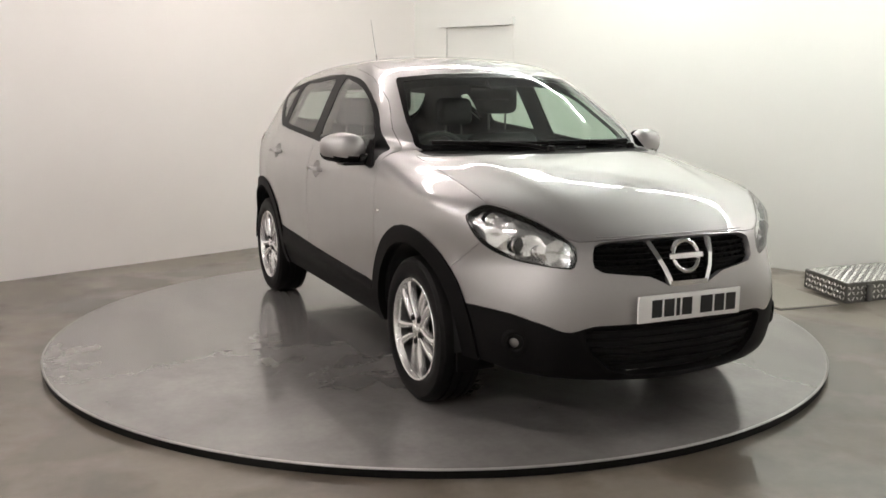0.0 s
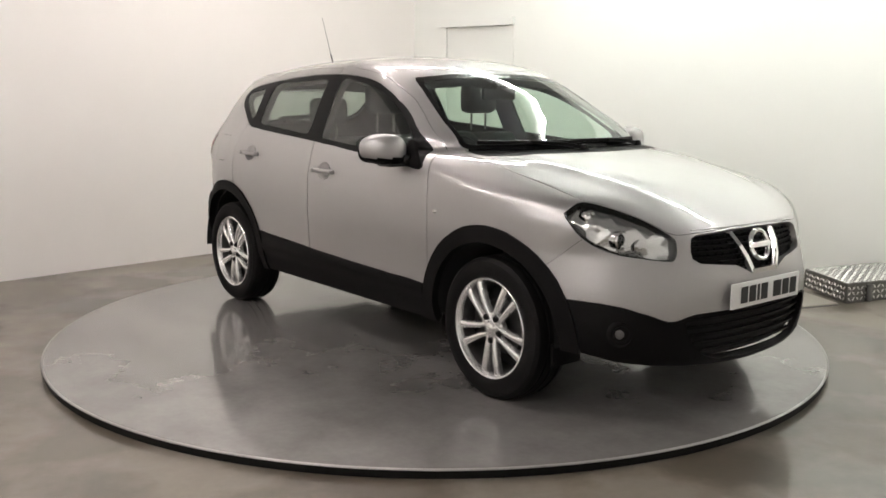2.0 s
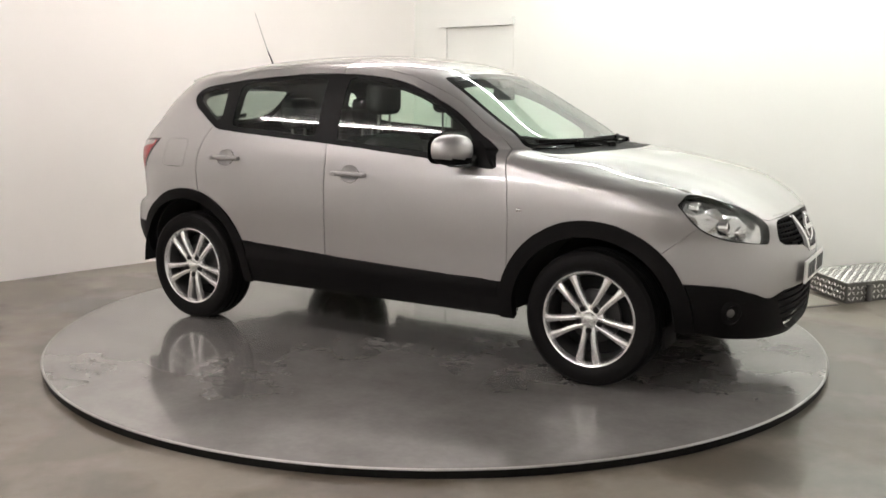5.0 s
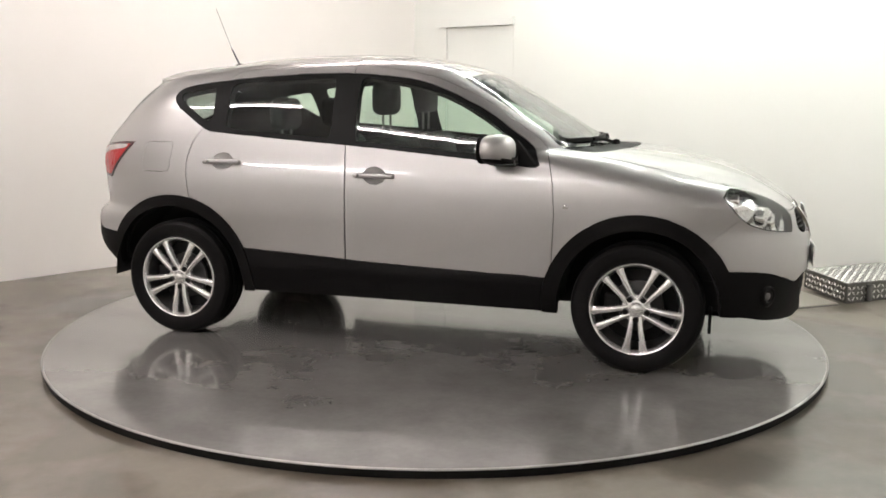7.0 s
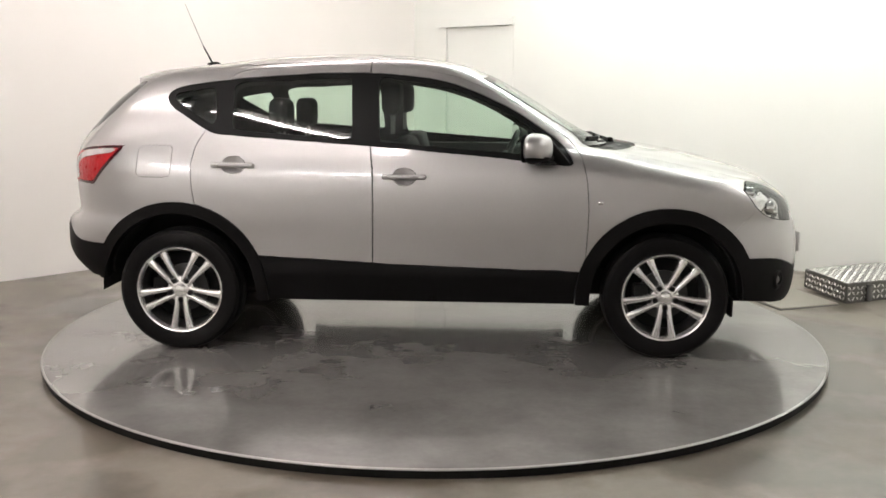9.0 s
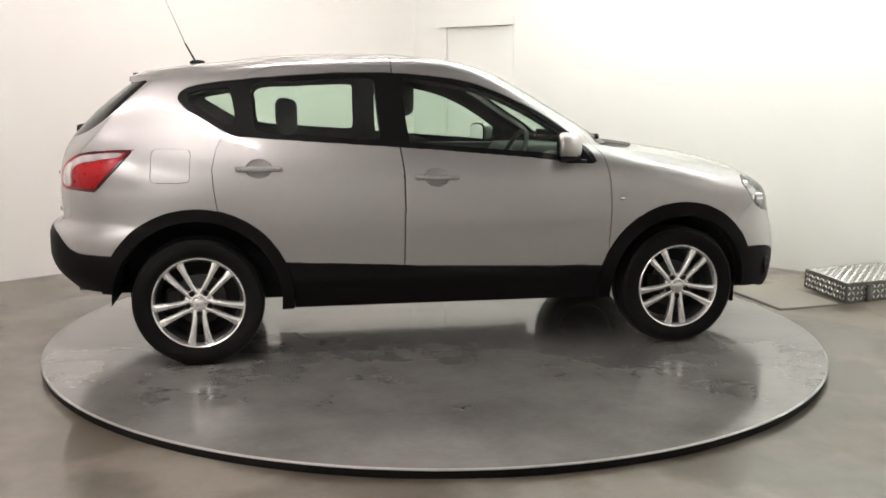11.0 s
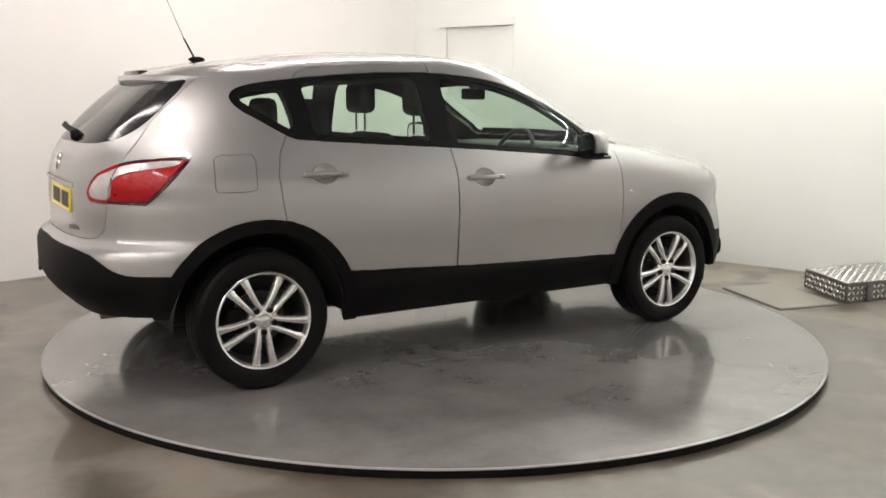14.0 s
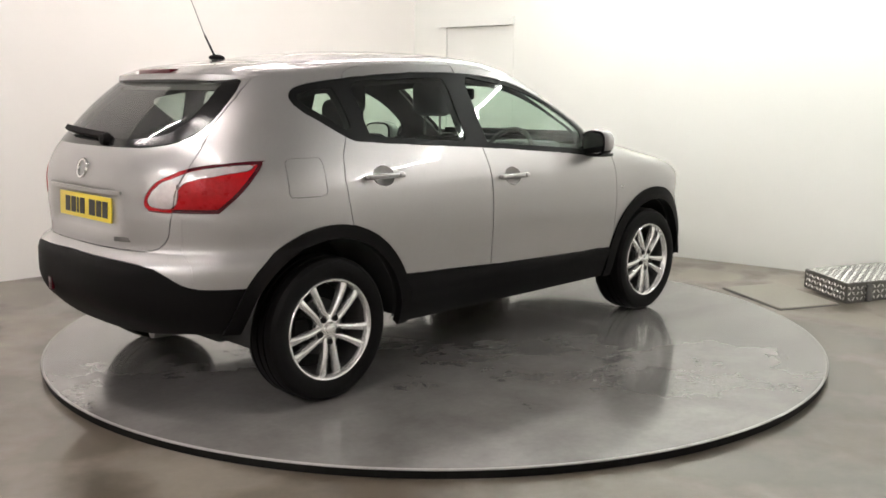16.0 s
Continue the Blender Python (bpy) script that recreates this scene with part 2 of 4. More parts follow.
def rod(bm, a, b, r0, r1=None, seg=10):
    a, b = Vector(a), Vector(b)
    d = b - a
    m = Matrix.Translation((a + b) / 2) @ d.to_track_quat("Z", "Y").to_matrix().to_4x4()
    return bmesh.ops.create_cone(bm, cap_ends=True, segments=seg, radius1=r0, radius2=r0 if r1 is None else r1, depth=d.length, matrix=m)["verts"]


def lathe(bm, profile, seg=48, m=None, closed=False):
    """Turn a profile of (radius, along) about the local Y axis."""
    rings = []
    for r, a in profile:
        rings.append([bm.verts.new((r * math.cos(2 * math.pi * i / seg), a, r * math.sin(2 * math.pi * i / seg))) for i in range(seg)])
    pairs = list(zip(rings, rings[1:])) + ([(rings[-1], rings[0])] if closed else [])
    for p, q in pairs:
        for i in range(seg):
            j = (i + 1) % seg
            bm.faces.new((p[i], p[j], q[j], q[i]))
    if m is not None:
        bmesh.ops.transform(bm, matrix=m, verts=[v for ring in rings for v in ring])


def rounded(points, per=6):
    """A closed smooth outline through corner points."""
    n, out = len(points), []
    for i in range(n):
        p0, p1, p2, p3 = (np.array(points[(i + k) % n], float) for k in (-1, 0, 1, 2))
        for s in np.arange(per) / per:
            out.append(0.5 * (2 * p1 + (p2 - p0) * s + (2 * p0 - 5 * p1 + 4 * p2 - p3) * s ** 2 + (3 * p1 - p0 - 3 * p2 + p3) * s ** 3))
    return np.array(out)


def curve(*pairs):
    """A monotone smooth curve through (at, value) pairs."""
    xs, ys = np.array([p[0] for p in pairs], float), np.array([p[1] for p in pairs], float)
    h = np.diff(xs)
    d = np.diff(ys) / h
    m = np.zeros(len(xs))
    m[0], m[-1] = d[0], d[-1]
    for i in range(1, len(xs) - 1):
        if d[i - 1] * d[i] > 0:
            w1, w2 = 2 * h[i] + h[i - 1], h[i] + 2 * h[i - 1]
            m[i] = (w1 + w2) / (w1 / d[i - 1] + w2 / d[i])

    def at(x):
        x = np.clip(np.asarray(x, float), xs[0], xs[-1])
        i = np.clip(np.searchsorted(xs, x) - 1, 0, len(h) - 1)
        s = (x - xs[i]) / h[i]
        return (2 * s ** 3 - 3 * s ** 2 + 1) * ys[i] + (s ** 3 - 2 * s ** 2 + s) * h[i] * m[i] + (3 * s ** 2 - 2 * s ** 3) * ys[i + 1] + (s ** 3 - s ** 2) * h[i] * m[i + 1]
    return at


def outline_distance(p, q, poly):
    """Signed distance in a plane to a closed outline, negative inside."""
    best, inside = np.full(len(p), 1e9), np.zeros(len(p), bool)
    for (ax, ay), (bx, by) in zip(poly, np.roll(poly, -1, 0)):
        ex, ey = bx - ax, by - ay
        k = np.clip(((p - ax) * ex + (q - ay) * ey) / (ex * ex + ey * ey + 1e-12), 0, 1)
        best = np.minimum(best, (p - ax - k * ex) ** 2 + (q - ay - k * ey) ** 2)
        if ay != by:
            inside ^= ((ay > q) != (by > q)) & (p < (bx - ax) * (q - ay) / (by - ay) + ax)
    best = np.sqrt(best)
    return np.where(inside, -best, best)


# ---- room ----
FLOOR_Z = -0.042
CORNER = Vector((-0.247, 4.485, 0))
DIR_L = Vector((-1, -0.9965, 0)).normalized()       # along the wall to the left of the corner
DIR_R = Vector((1, -0.762, 0)).normalized()        # along the wall to the right
HEIGHT = 3.3
LEN_L, LEN_R = 10.5, 9.5


def wall(name, a, b, mat, label):
    """A wall 0.2 m thick from a to b, its inner face on the line; the room lies to the right of a to b."""
    d = (b - a).normalized()
    out = Vector((-d.y, d.x, 0)) * 0.2
    bm = bmesh.new()
    lo, hi = Vector((0, 0, FLOOR_Z - 0.02)), Vector((0, 0, HEIGHT))
    vs = [bm.verts.new(p + h) for h in (lo, hi) for p in (a, b, b + out, a + out)]
    for f in ((0, 1, 2, 3), (7, 6, 5, 4), (0, 4, 5, 1), (1, 5, 6, 2), (2, 6, 7, 3), (3, 7, 4, 0)):
        bm.faces.new([vs[i] for i in f])
    return tagged(part(name, bm, mat, None, smooth=0), label, "wall", kind="structure")


A = CORNER + DIR_L * LEN_L
B = CORNER + DIR_R * LEN_R
C = A + DIR_R * LEN_R
wall("wall_west", A, CORNER, WALL_L, "white painted wall with a warm tinge")
# the east wall has a doorway near the corner
DOOR_A, DOOR_B, DOOR_TOP = 0.387, 1.246, 2.117


def along_east(s, depth, z):
    """A point on the east wall: metres from the corner, metres into the room, height."""
    inward = Vector((DIR_R.y, -DIR_R.x, 0))
    q = CORNER + DIR_R * s + inward * depth
    return Vector((q.x, q.y, z))


def slab(bm, s0, s1, d0, d1, z0, z1):
    vs = [bm.verts.new(along_east(s, d, z)) for z in (z0, z1) for s, d in ((s0, d0), (s1, d0), (s1, d1), (s0, d1))]
    for f in ((0, 1, 2, 3), (7, 6, 5, 4), (0, 4, 5, 1), (1, 5, 6, 2), (2, 6, 7, 3), (3, 7, 4, 0)):
        bm.faces.new([vs[i] for i in f])


bm = bmesh.new()
slab(bm, 0, DOOR_A, -0.2, 0, FLOOR_Z - 0.02, HEIGHT)
slab(bm, DOOR_B, LEN_R, -0.2, 0, FLOOR_Z - 0.02, HEIGHT)
slab(bm, DOOR_A, DOOR_B, -0.2, 0, DOOR_TOP, HEIGHT)
tagged(part("wall_east", bm, WALL_R, None, smooth=0), "white painted wall, bright and smooth", "wall", kind="structure")
bm = bmesh.new()
slab(bm, DOOR_A + 0.045, DOOR_B - 0.045, -0.06, -0.016, FLOOR_Z + 0.008, DOOR_TOP - 0.05)
door_1 = tagged(part("door_1", bm, WALL_R, None, smooth=0), "closed plain white painted door", "door", kind="structure")
for s0, s1, z0, z1 in ((DOOR_A - 0.01, DOOR_A + 0.04, FLOOR_Z, DOOR_TOP - 0.045), (DOOR_B - 0.04, DOOR_B + 0.01, FLOOR_Z, DOOR_TOP - 0.045), (DOOR_A - 0.03, DOOR_B + 0.02, DOOR_TOP - 0.045, DOOR_TOP + 0.035)):
    bm = bmesh.new()
    slab(bm, s0, s1, -0.07, 0.006 if z1 < DOOR_TOP else 0.045, z0, z1)
    part("door_frame", bm, WALL_R, door_1, smooth=0)
# two unseen walls added to close the room behind the camera
wall("wall_south", B, C, WALL_BACK, "unseen plain pale wall, added behind the camera")
wall("wall_north", C, A, WALL_BACK, "unseen plain pale wall, added behind the camera")

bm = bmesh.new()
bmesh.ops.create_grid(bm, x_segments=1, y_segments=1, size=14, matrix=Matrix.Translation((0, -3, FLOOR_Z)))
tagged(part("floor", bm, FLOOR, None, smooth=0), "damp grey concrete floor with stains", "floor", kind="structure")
# ceiling out of view, its grey set to dim what the car reflects
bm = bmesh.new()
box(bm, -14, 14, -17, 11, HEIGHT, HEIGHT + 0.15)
tagged(part("ceiling", bm, CEILING, None, smooth=0), "plain grey ceiling, out of view", "ceiling", kind="structure")


def batten(centre, along, length, glow, tubes=(-0.045, 0.045), group="ceiling lights"):
    """A surface-mounted fluorescent batten with one or two long tubes."""
    light = tagged(new("ceiling_light"), "white fluorescent batten with lit tubes, out of view", "light", group)
    light.matrix_world = Matrix.Translation(centre) @ along.to_track_quat("X", "Z").to_matrix().to_4x4()
    bm = bmesh.new()
    box(bm, -length / 2, length / 2, -0.09, 0.09, 0.0, 0.06, 0.008)
    part("housing", bm, HOUSING, light)
    for y in tubes:
        bm = bmesh.new()
        rod(bm, (-length / 2 + 0.03, y, -0.03), (length / 2 - 0.03, y, -0.03), 0.019, seg=12)
        part("tube", bm, glow, light, "lit fluorescent tube")
    for s in (-1, 1):
        bm = bmesh.new()
        box(bm, s * (length / 2 - 0.02) - 0.015, s * (length / 2 - 0.02) + 0.015, -0.075, 0.075, -0.055, 0.0, 0.004)
        part("end_cap", bm, HOUSING, light)
    return light


# ---- turntable ----
R = 2.25
turntable = tagged(new("turntable"), "round grey steel turntable, damp and shiny, with a black rim", "turntable")
bm = bmesh.new()
lathe(bm, [(0.001, 0.0), (0.6, 0.0), (1.2, 0.0), (1.8, 0.0), (R - 0.03, 0.0), (R - 0.012, -0.001)], 160, pose(0, 0, 0, 90))
part("deck", bm, DECK, turntable, "damp grey steel deck")
bm = bmesh.new()
lathe(bm, [(R - 0.012, -0.001), (R - 0.002, -0.003), (R, -0.006), (R - 0.004, -0.009)], 160, pose(0, 0, 0, 90))
part("edge_strip", bm, DECK_EDGE, turntable, "bright worn metal edge")
bm = bmesh.new()
lathe(bm, [(R - 0.006, -0.009), (R - 0.01, -0.1), (R - 0.05, -0.1)], 160, pose(0, 0, 0, 90))
part("skirt", bm, BLACK_STEEL, turntable, "black rim")


# ---- tread-plate step and floor hatch ----
def tread_bars(bm, origin, u, v, nu, nv, pitch, n):
    """Raised lozenge bars in alternating directions on a plate."""
    for i in range(nu):
        for j in range(nv):
            c = origin + u * (pitch * (i + 0.5)) + v * (pitch * (j + 0.5))
            d = ((u + v) if (i + j) % 2 else (u - v)).normalized()
            w = d.cross(n) * (pitch * 0.19)
            tips = [c + d * pitch * 0.52, c + w, c - d * pitch * 0.52, c - w]
            lo = [bm.verts.new(q) for q in tips]
            hi = bm.verts.new(c + n * 0.0065)
            for a in range(4):
                bm.faces.new((lo[a], lo[(a + 1) % 4], hi))


BOX_F = Vector((2.879, 0.762, FLOOR_Z))
BOX_U = Vector((-0.119, 0.993, 0)).normalized()      # along its short side, away from the camera
BOX_V = Vector((0.93, 0.375, 0)).normalized()
BOX_LU, BOX_LV, BOX_H = 0.578, 0.90, 0.142
step_box = tagged(new("step_box"), "aluminium tread-plate box standing on the floor", "step")
bm = bmesh.new()
vs = [bm.verts.new(BOX_F + BOX_U * a * BOX_LU + BOX_V * b * BOX_LV + Vector((0, 0, h))) for h in (0, BOX_H) for a, b in ((0, 0), (1, 0), (1, 1), (0, 1))]
for f in ((0, 1, 2, 3), (7, 6, 5, 4), (0, 4, 5, 1), (1, 5, 6, 2), (2, 6, 7, 3), (3, 7, 4, 0)):
    bm.faces.new([vs[i] for i in f])
bmesh.ops.bevel(bm, geom=list(bm.edges), offset=0.006, segments=2, affect="EDGES")
part("box_shell", bm, TREAD_BASE, step_box)
UP = Vector((0, 0, 1))
bm = bmesh.new()
tread_bars(bm, BOX_F + Vector((0, 0, BOX_H + 0.0005)) + BOX_U * 0.01 + BOX_V * 0.01, BOX_U, BOX_V, 14, 22, 0.039, UP)
part("top_tread", bm, TREAD, step_box, "raised lozenge pattern")
side_n = BOX_U.cross(UP).normalized()
side_n = side_n if side_n.x < 0 else -side_n
bm = bmesh.new()
tread_bars(bm, BOX_F + side_n * 0.0005 + BOX_U * 0.01 + UP * 0.01, BOX_U, UP, 14, 3, 0.039, side_n)
part("side_tread", bm, TREAD, step_box, "raised lozenge pattern")
front_n = BOX_V.cross(UP).normalized()
front_n = front_n if front_n.y < 0 else -front_n
bm = bmesh.new()
tread_bars(bm, BOX_F + front_n * 0.0005 + BOX_V * 0.01 + UP * 0.01, BOX_V, UP, 22, 3, 0.039, front_n)
part("front_tread", bm, TREAD, step_box, "raised lozenge pattern")

bm = bmesh.new()
c = BOX_F + BOX_V * 0.20 + front_n * 0.012
rod(bm, c + UP * 0.012, c + UP * 0.125, 0.022, 0.020, seg=16)
part("latch", bm, STEEL, step_box, "upright grey steel latch")

hatch = tagged(new("floor_hatch"), "thin metal hatch plate lying on the floor beside the step box", "hatch")
HU, HV = Vector((-0.240, 0.971, 0)), Vector((0.942, 0.336, 0))
HO = Vector((2.345, 0.560, FLOOR_Z))
bm = bmesh.new()
vs = [bm.verts.new(HO + HU * a + HV * b + UP * h) for h in (0.0, 0.012) for a, b in ((0, 0), (0.72, 0), (0.72, 0.50), (0, 0.50))]
for f in ((0, 1, 2, 3), (7, 6, 5, 4), (0, 4, 5, 1), (1, 5, 6, 2), (2, 6, 7, 3), (3, 7, 4, 0)):
    bm.faces.new([vs[i] for i in f])
bmesh.ops.bevel(bm, geom=list(bm.edges), offset=0.003, segments=1, affect="EDGES")
part("plate", bm, HATCH, hatch)
for a0, a1, b0, b1 in ((-0.012, 0.0, -0.012, 0.50), (0.0, 0.72, -0.012, 0.0)):
    bm = bmesh.new()
    vs = [bm.verts.new(HO + HU * a + HV * b + UP * h) for h in (0.0, 0.006) for a, b in ((a0, b0), (a1, b0), (a1, b1), (a0, b1))]
    for f in ((0, 1, 2, 3), (7, 6, 5, 4), (0, 4, 5, 1), (1, 5, 6, 2), (2, 6, 7, 3), (3, 7, 4, 0)):
        bm.faces.new([vs[i] for i in f])
    part("hatch_frame", bm, STEEL, hatch, "dark worn frame edge")


# ---- car: shell ----
# x forward, y to the car's left, z up from the deck; the shell is a stack of level outlines
NOSE = curve((0.19, 2.00), (0.23, 2.06), (0.30, 2.105), (0.40, 2.12), (0.50, 2.125), (0.60, 2.13), (0.70, 2.115), (0.78, 2.075), (0.84, 2.02), (0.90, 1.93), (0.95, 1.835), (1.00, 1.705), (1.04, 1.56), (1.07, 1.42), (1.095, 1.25), (1.112, 1.11), (1.125, 1.015), (1.16, 0.93), (1.21, 0.835), (1.317, 0.655), (1.43, 0.455), (1.505, 0.29), (1.55, 0.15), (1.58, 0.0), (1.60, -0.16), (1.612, -0.36), (1.617, -0.55))
TAIL = curve((0.19, -1.80), (0.28, -1.94), (0.34, -2.05), (0.40, -2.12), (0.47, -2.178), (0.55, -2.200), (0.64, -2.200), (0.685, -2.186), (0.71, -2.16), (0.728, -2.126), (0.78, -2.128), (0.87, -2.133), (0.98, -2.118), (1.08, -2.087), (1.155, -2.046), (1.21, -2.0), (1.295, -1.915), (1.392, -1.81), (1.48, -1.705), (1.53, -1.63), (1.56, -1.545), (1.585, -1.42), (1.60, -1.27), (1.612, -1.02), (1.617, -0.75))
SIDE = curve((0.19, 0.74), (0.23, 0.78), (0.30, 0.825), (0.40, 0.852), (0.52, 0.862), (0.62, 0.866), (0.75, 0.872), (0.86, 0.870), (0.96, 0.860), (1.01, 0.848), (1.06, 0.832), (1.10, 0.816), (1.14, 0.800), (1.20, 0.775), (1.28, 0.739), (1.366, 0.697), (1.45, 0.650), (1.50, 0.617), (1.535, 0.585), (1.56, 0.535), (1.58, 0.46), (1.598, 0.35), (1.61, 0.21), (1.617, 0.06))
CAP_F = curve((0.19, 0.75), (0.4, 0.86), (0.72, 0.88), (0.90, 0.90), (0.96, 0.87), (1.02, 0.83), (1.07, 0.79), (1.11, 0.69), (1.15, 0.55), (1.25, 0.40), (1.50, 0.42), (1.617, 0.4))
POW_F = curve((0.19, 2.6), (0.45, 2.55), (0.72, 2.25), (0.82, 2.7), (0.90, 3.3), (0.95, 3.4), (1.0, 2.8), (1.05, 2.4), (1.12, 2.5), (1.2, 3.1), (1.5, 3.2), (1.6, 2.4))
CAP_R = curve((0.19, 0.7), (0.5, 0.90), (0.9, 0.93), (1.2, 0.98), (1.5, 0.82), (1.617, 0.4))
POW_R = curve((0.19, 2.6), (0.5, 2.8), (0.72, 2.75), (0.9, 2.8), (1.0, 3.15), (1.1, 3.45), (1.2, 3.5), (1.3, 3.9), (1.4, 4.5), (1.5, 4.8), (1.57, 3.4), (1.6, 2.4))


def cap(n, power):
    """Points along a quarter superellipse from its tip to its flank, evenly spaced."""
    a = np.linspace(0, math.pi / 2, 500)
    x, y = np.cos(a) ** (2 / power), np.sin(a) ** (2 / power)
    s = np.concatenate([[0], np.cumsum(np.hypot(np.diff(x), np.diff(y)))])
    k = np.linspace(0, s[-1], n)
    return np.interp(k, s, x), np.interp(k, s, y)


def level(z, n1=46, n2=64, n3=46):
    f, b, w = float(NOSE(z)), float(TAIL(z)), float(SIDE(z))
    lf, lr = min(float(CAP_F(z)), 0.49 * (f - b)), min(float(CAP_R(z)), 0.49 * (f - b))
    ux, uy = cap(n1, float(POW_F(z)))
    vx, vy = cap(n3, float(POW_R(z)))
    mid = np.linspace(f - lf, b + lr, n2)[1:-1]
    xs = np.concatenate([f - lf + lf * ux, mid, (b + lr - lr * vx)[::-1]])
    ys = np.concatenate([uy, np.ones(n2 - 2), vy[::-1]]) * w
    return np.stack([xs, ys, np.full(len(xs), z)], 1)


def shell_levels(n=112):
    z = np.linspace(0.19, 1.617, 3000)
    step = np.sqrt(np.diff(z) ** 2 + 0.45 * np.diff(NOSE(z)) ** 2 + 0.3 * np.diff(TAIL(z)) ** 2 + np.diff(SIDE(z)) ** 2)
    s = np.concatenate([[0], np.cumsum(step)])
    return np.interp(np.linspace(0, s[-1], n), s, z)


rows_of_points = [level(z) for z in shell_levels()]
rows_of_points.append(rows_of_points[-1] * np.array([1, 0, 1]) + np.array([0, 0, 0.0008]))
GRID = np.array(rows_of_points)
# the body swells a little at the waist, and the roof rises forward and falls away to the tail
WIDEN = curve((0.19, 0.008), (0.40, 0.016), (1.00, 0.018), (1.30, 0.012), (1.62, 0.008))
CROWN = curve((-2.0, -0.028), (-1.30, -0.028), (-1.0, -0.004), (-0.6, 0.014), (0.0, 0.022), (0.45, 0.016), (0.85, 0.0))
GRID[:, :, 1] *= (1 + WIDEN(GRID[:, :, 2]) / 0.86)
GRID[:, :, 2] += CROWN(GRID[:, :, 0]) * np.clip((GRID[:, :, 2] - 1.30) / 0.25, 0, 1)
# two raised creases along the bonnet, fading towards the screen and the nose
gx, gy = GRID[:, :, 0], GRID[:, :, 1]
fade = np.clip((gx - 1.02) / 0.25, 0, 1) * np.clip((1.98 - gx) / 0.2, 0, 1) * np.clip((GRID[:, :, 2] - 0.86) / 0.04, 0, 1)
GRID[:, :, 2] += 0.009 * fade * np.exp(-((gy - 0.56 + 0.20 * (gx - 1.0)) / 0.05) ** 2)
NZ, NS = GRID.shape[:2]
du = np.gradient(GRID, axis=1)
dv = np.gradient(GRID, axis=0)
normal_grid = np.cross(dv, du)
normal_grid /= np.linalg.norm(normal_grid, axis=2, keepdims=True) + 1e-12
normal_grid[:, 0, 1] = normal_grid[:, -1, 1] = 0
normal_grid[-1] = (0, 0, 1)
if normal_grid[20, 70, 1] < 0:
    normal_grid *= -1
normal_grid[-1] = (0, 0, 1)
normal_grid /= np.linalg.norm(normal_grid, axis=2, keepdims=True) + 1e-12


class Skin:
    """The half shell, which outlines cut into panels."""

    def __init__(self):
        self.v = [tuple(p) for p in GRID.reshape(-1, 3)]
        self.n = [tuple(p) for p in normal_grid.reshape(-1, 3)]
        self.faces = {"side": []}
        for i in range(NZ - 1):
            for j in range(NS - 1):
                a = i * NS + j
                self.faces["side"].append((a, a + 1, a + NS + 1, a + NS))

    def cut(self, name, distance, sources):
        """Faces of the sources where distance(x, y, z) is negative become the panel of that name."""
        p = np.array(self.v)
        g = distance(p[:, 0], p[:, 1], p[:, 2])
        g = np.where(np.abs(g) < 0.002, 0.0, g).tolist()
        seen = {}

        def crossing(a, b):
            key = (a, b) if a < b else (b, a)
            if key not in seen:
                k = g[a] / (g[a] - g[b])
                seen[key] = len(self.v)
                self.v.append(tuple(x + (y - x) * k for x, y in zip(self.v[a], self.v[b])))
                self.n.append(tuple(x + (y - x) * k for x, y in zip(self.n[a], self.n[b])))
                g.append(0.0)
            return seen[key]

        taken = self.faces.setdefault(name, [])
        for source in sources:
            rest = []
            for f in self.faces[source]:
                values = [g[i] for i in f]
                if min(values) >= 0:
                    rest.append(f)
                elif max(values) <= 0:
                    taken.append(f)
                else:
                    ins, outs = [], []
                    for a, b in zip(f, f[1:] + f[:1]):
                        if g[a] <= 0:
                            ins.append(a)
                        if g[a] >= 0:
                            outs.append(a)
                        if g[a] * g[b] < 0:
                            c = crossing(a, b)
                            ins.append(c)
                            outs.append(c)
                    if len(ins) > 2:
                        taken.append(tuple(ins))
                    if len(outs) > 2:
                        rest.append(tuple(outs))
            self.faces[source] = rest


FRONT_AXLE, REAR_AXLE, HUB_Z = 1.265, -1.365, 0.335
side_view = lambda poly, ymin=0.38: (lambda x, y, z: np.maximum(outline_distance(x, z, poly), ymin - y))
front_view = lambda poly, xmin=1.2: (lambda x, y, z: np.maximum(outline_distance(y, z, poly), xmin - x))
rear_view = lambda poly, xmax=-1.2: (lambda x, y, z: np.maximum(outline_distance(y, z, poly), x - xmax))

GLASS_LINE = rounded([(-1.445, 1.372), (-1.423, 1.413), (-1.368, 1.434), (-1.273, 1.452), (-1.116, 1.470), (-0.803, 1.497), (-0.493, 1.510), (-0.186, 1.502), (0.119, 1.455), (0.424, 1.327), (0.60, 1.215), (0.70, 1.14), (0.745, 1.07), (0.735, 1.035), (0.513, 1.054), (0.274, 1.078), (-0.328, 1.125), (-0.783, 1.156), (-1.089, 1.178), (-1.19, 1.195), (-1.33, 1.275), (-1.41, 1.325)], 5)
PANE_FRONT = rounded([(-0.275, 1.480), (-0.15, 1.474), (-0.03, 1.458), (0.119, 1.427), (0.272, 1.374), (0.42, 1.302), (0.55, 1.215), (0.585, 1.16), (0.575, 1.085), (0.40, 1.098), (0.1, 1.12), (-0.235, 1.147), (-0.262, 1.160), (-0.280, 1.32)], 5)
PANE_REAR = rounded([(-1.055, 1.452), (-0.80, 1.470), (-0.60, 1.482), (-0.455, 1.482), (-0.435, 1.46), (-0.425, 1.32), (-0.42, 1.185), (-0.47, 1.165), (-0.78, 1.185), (-1.02, 1.203), (-1.06, 1.225), (-1.07, 1.34)], 5)
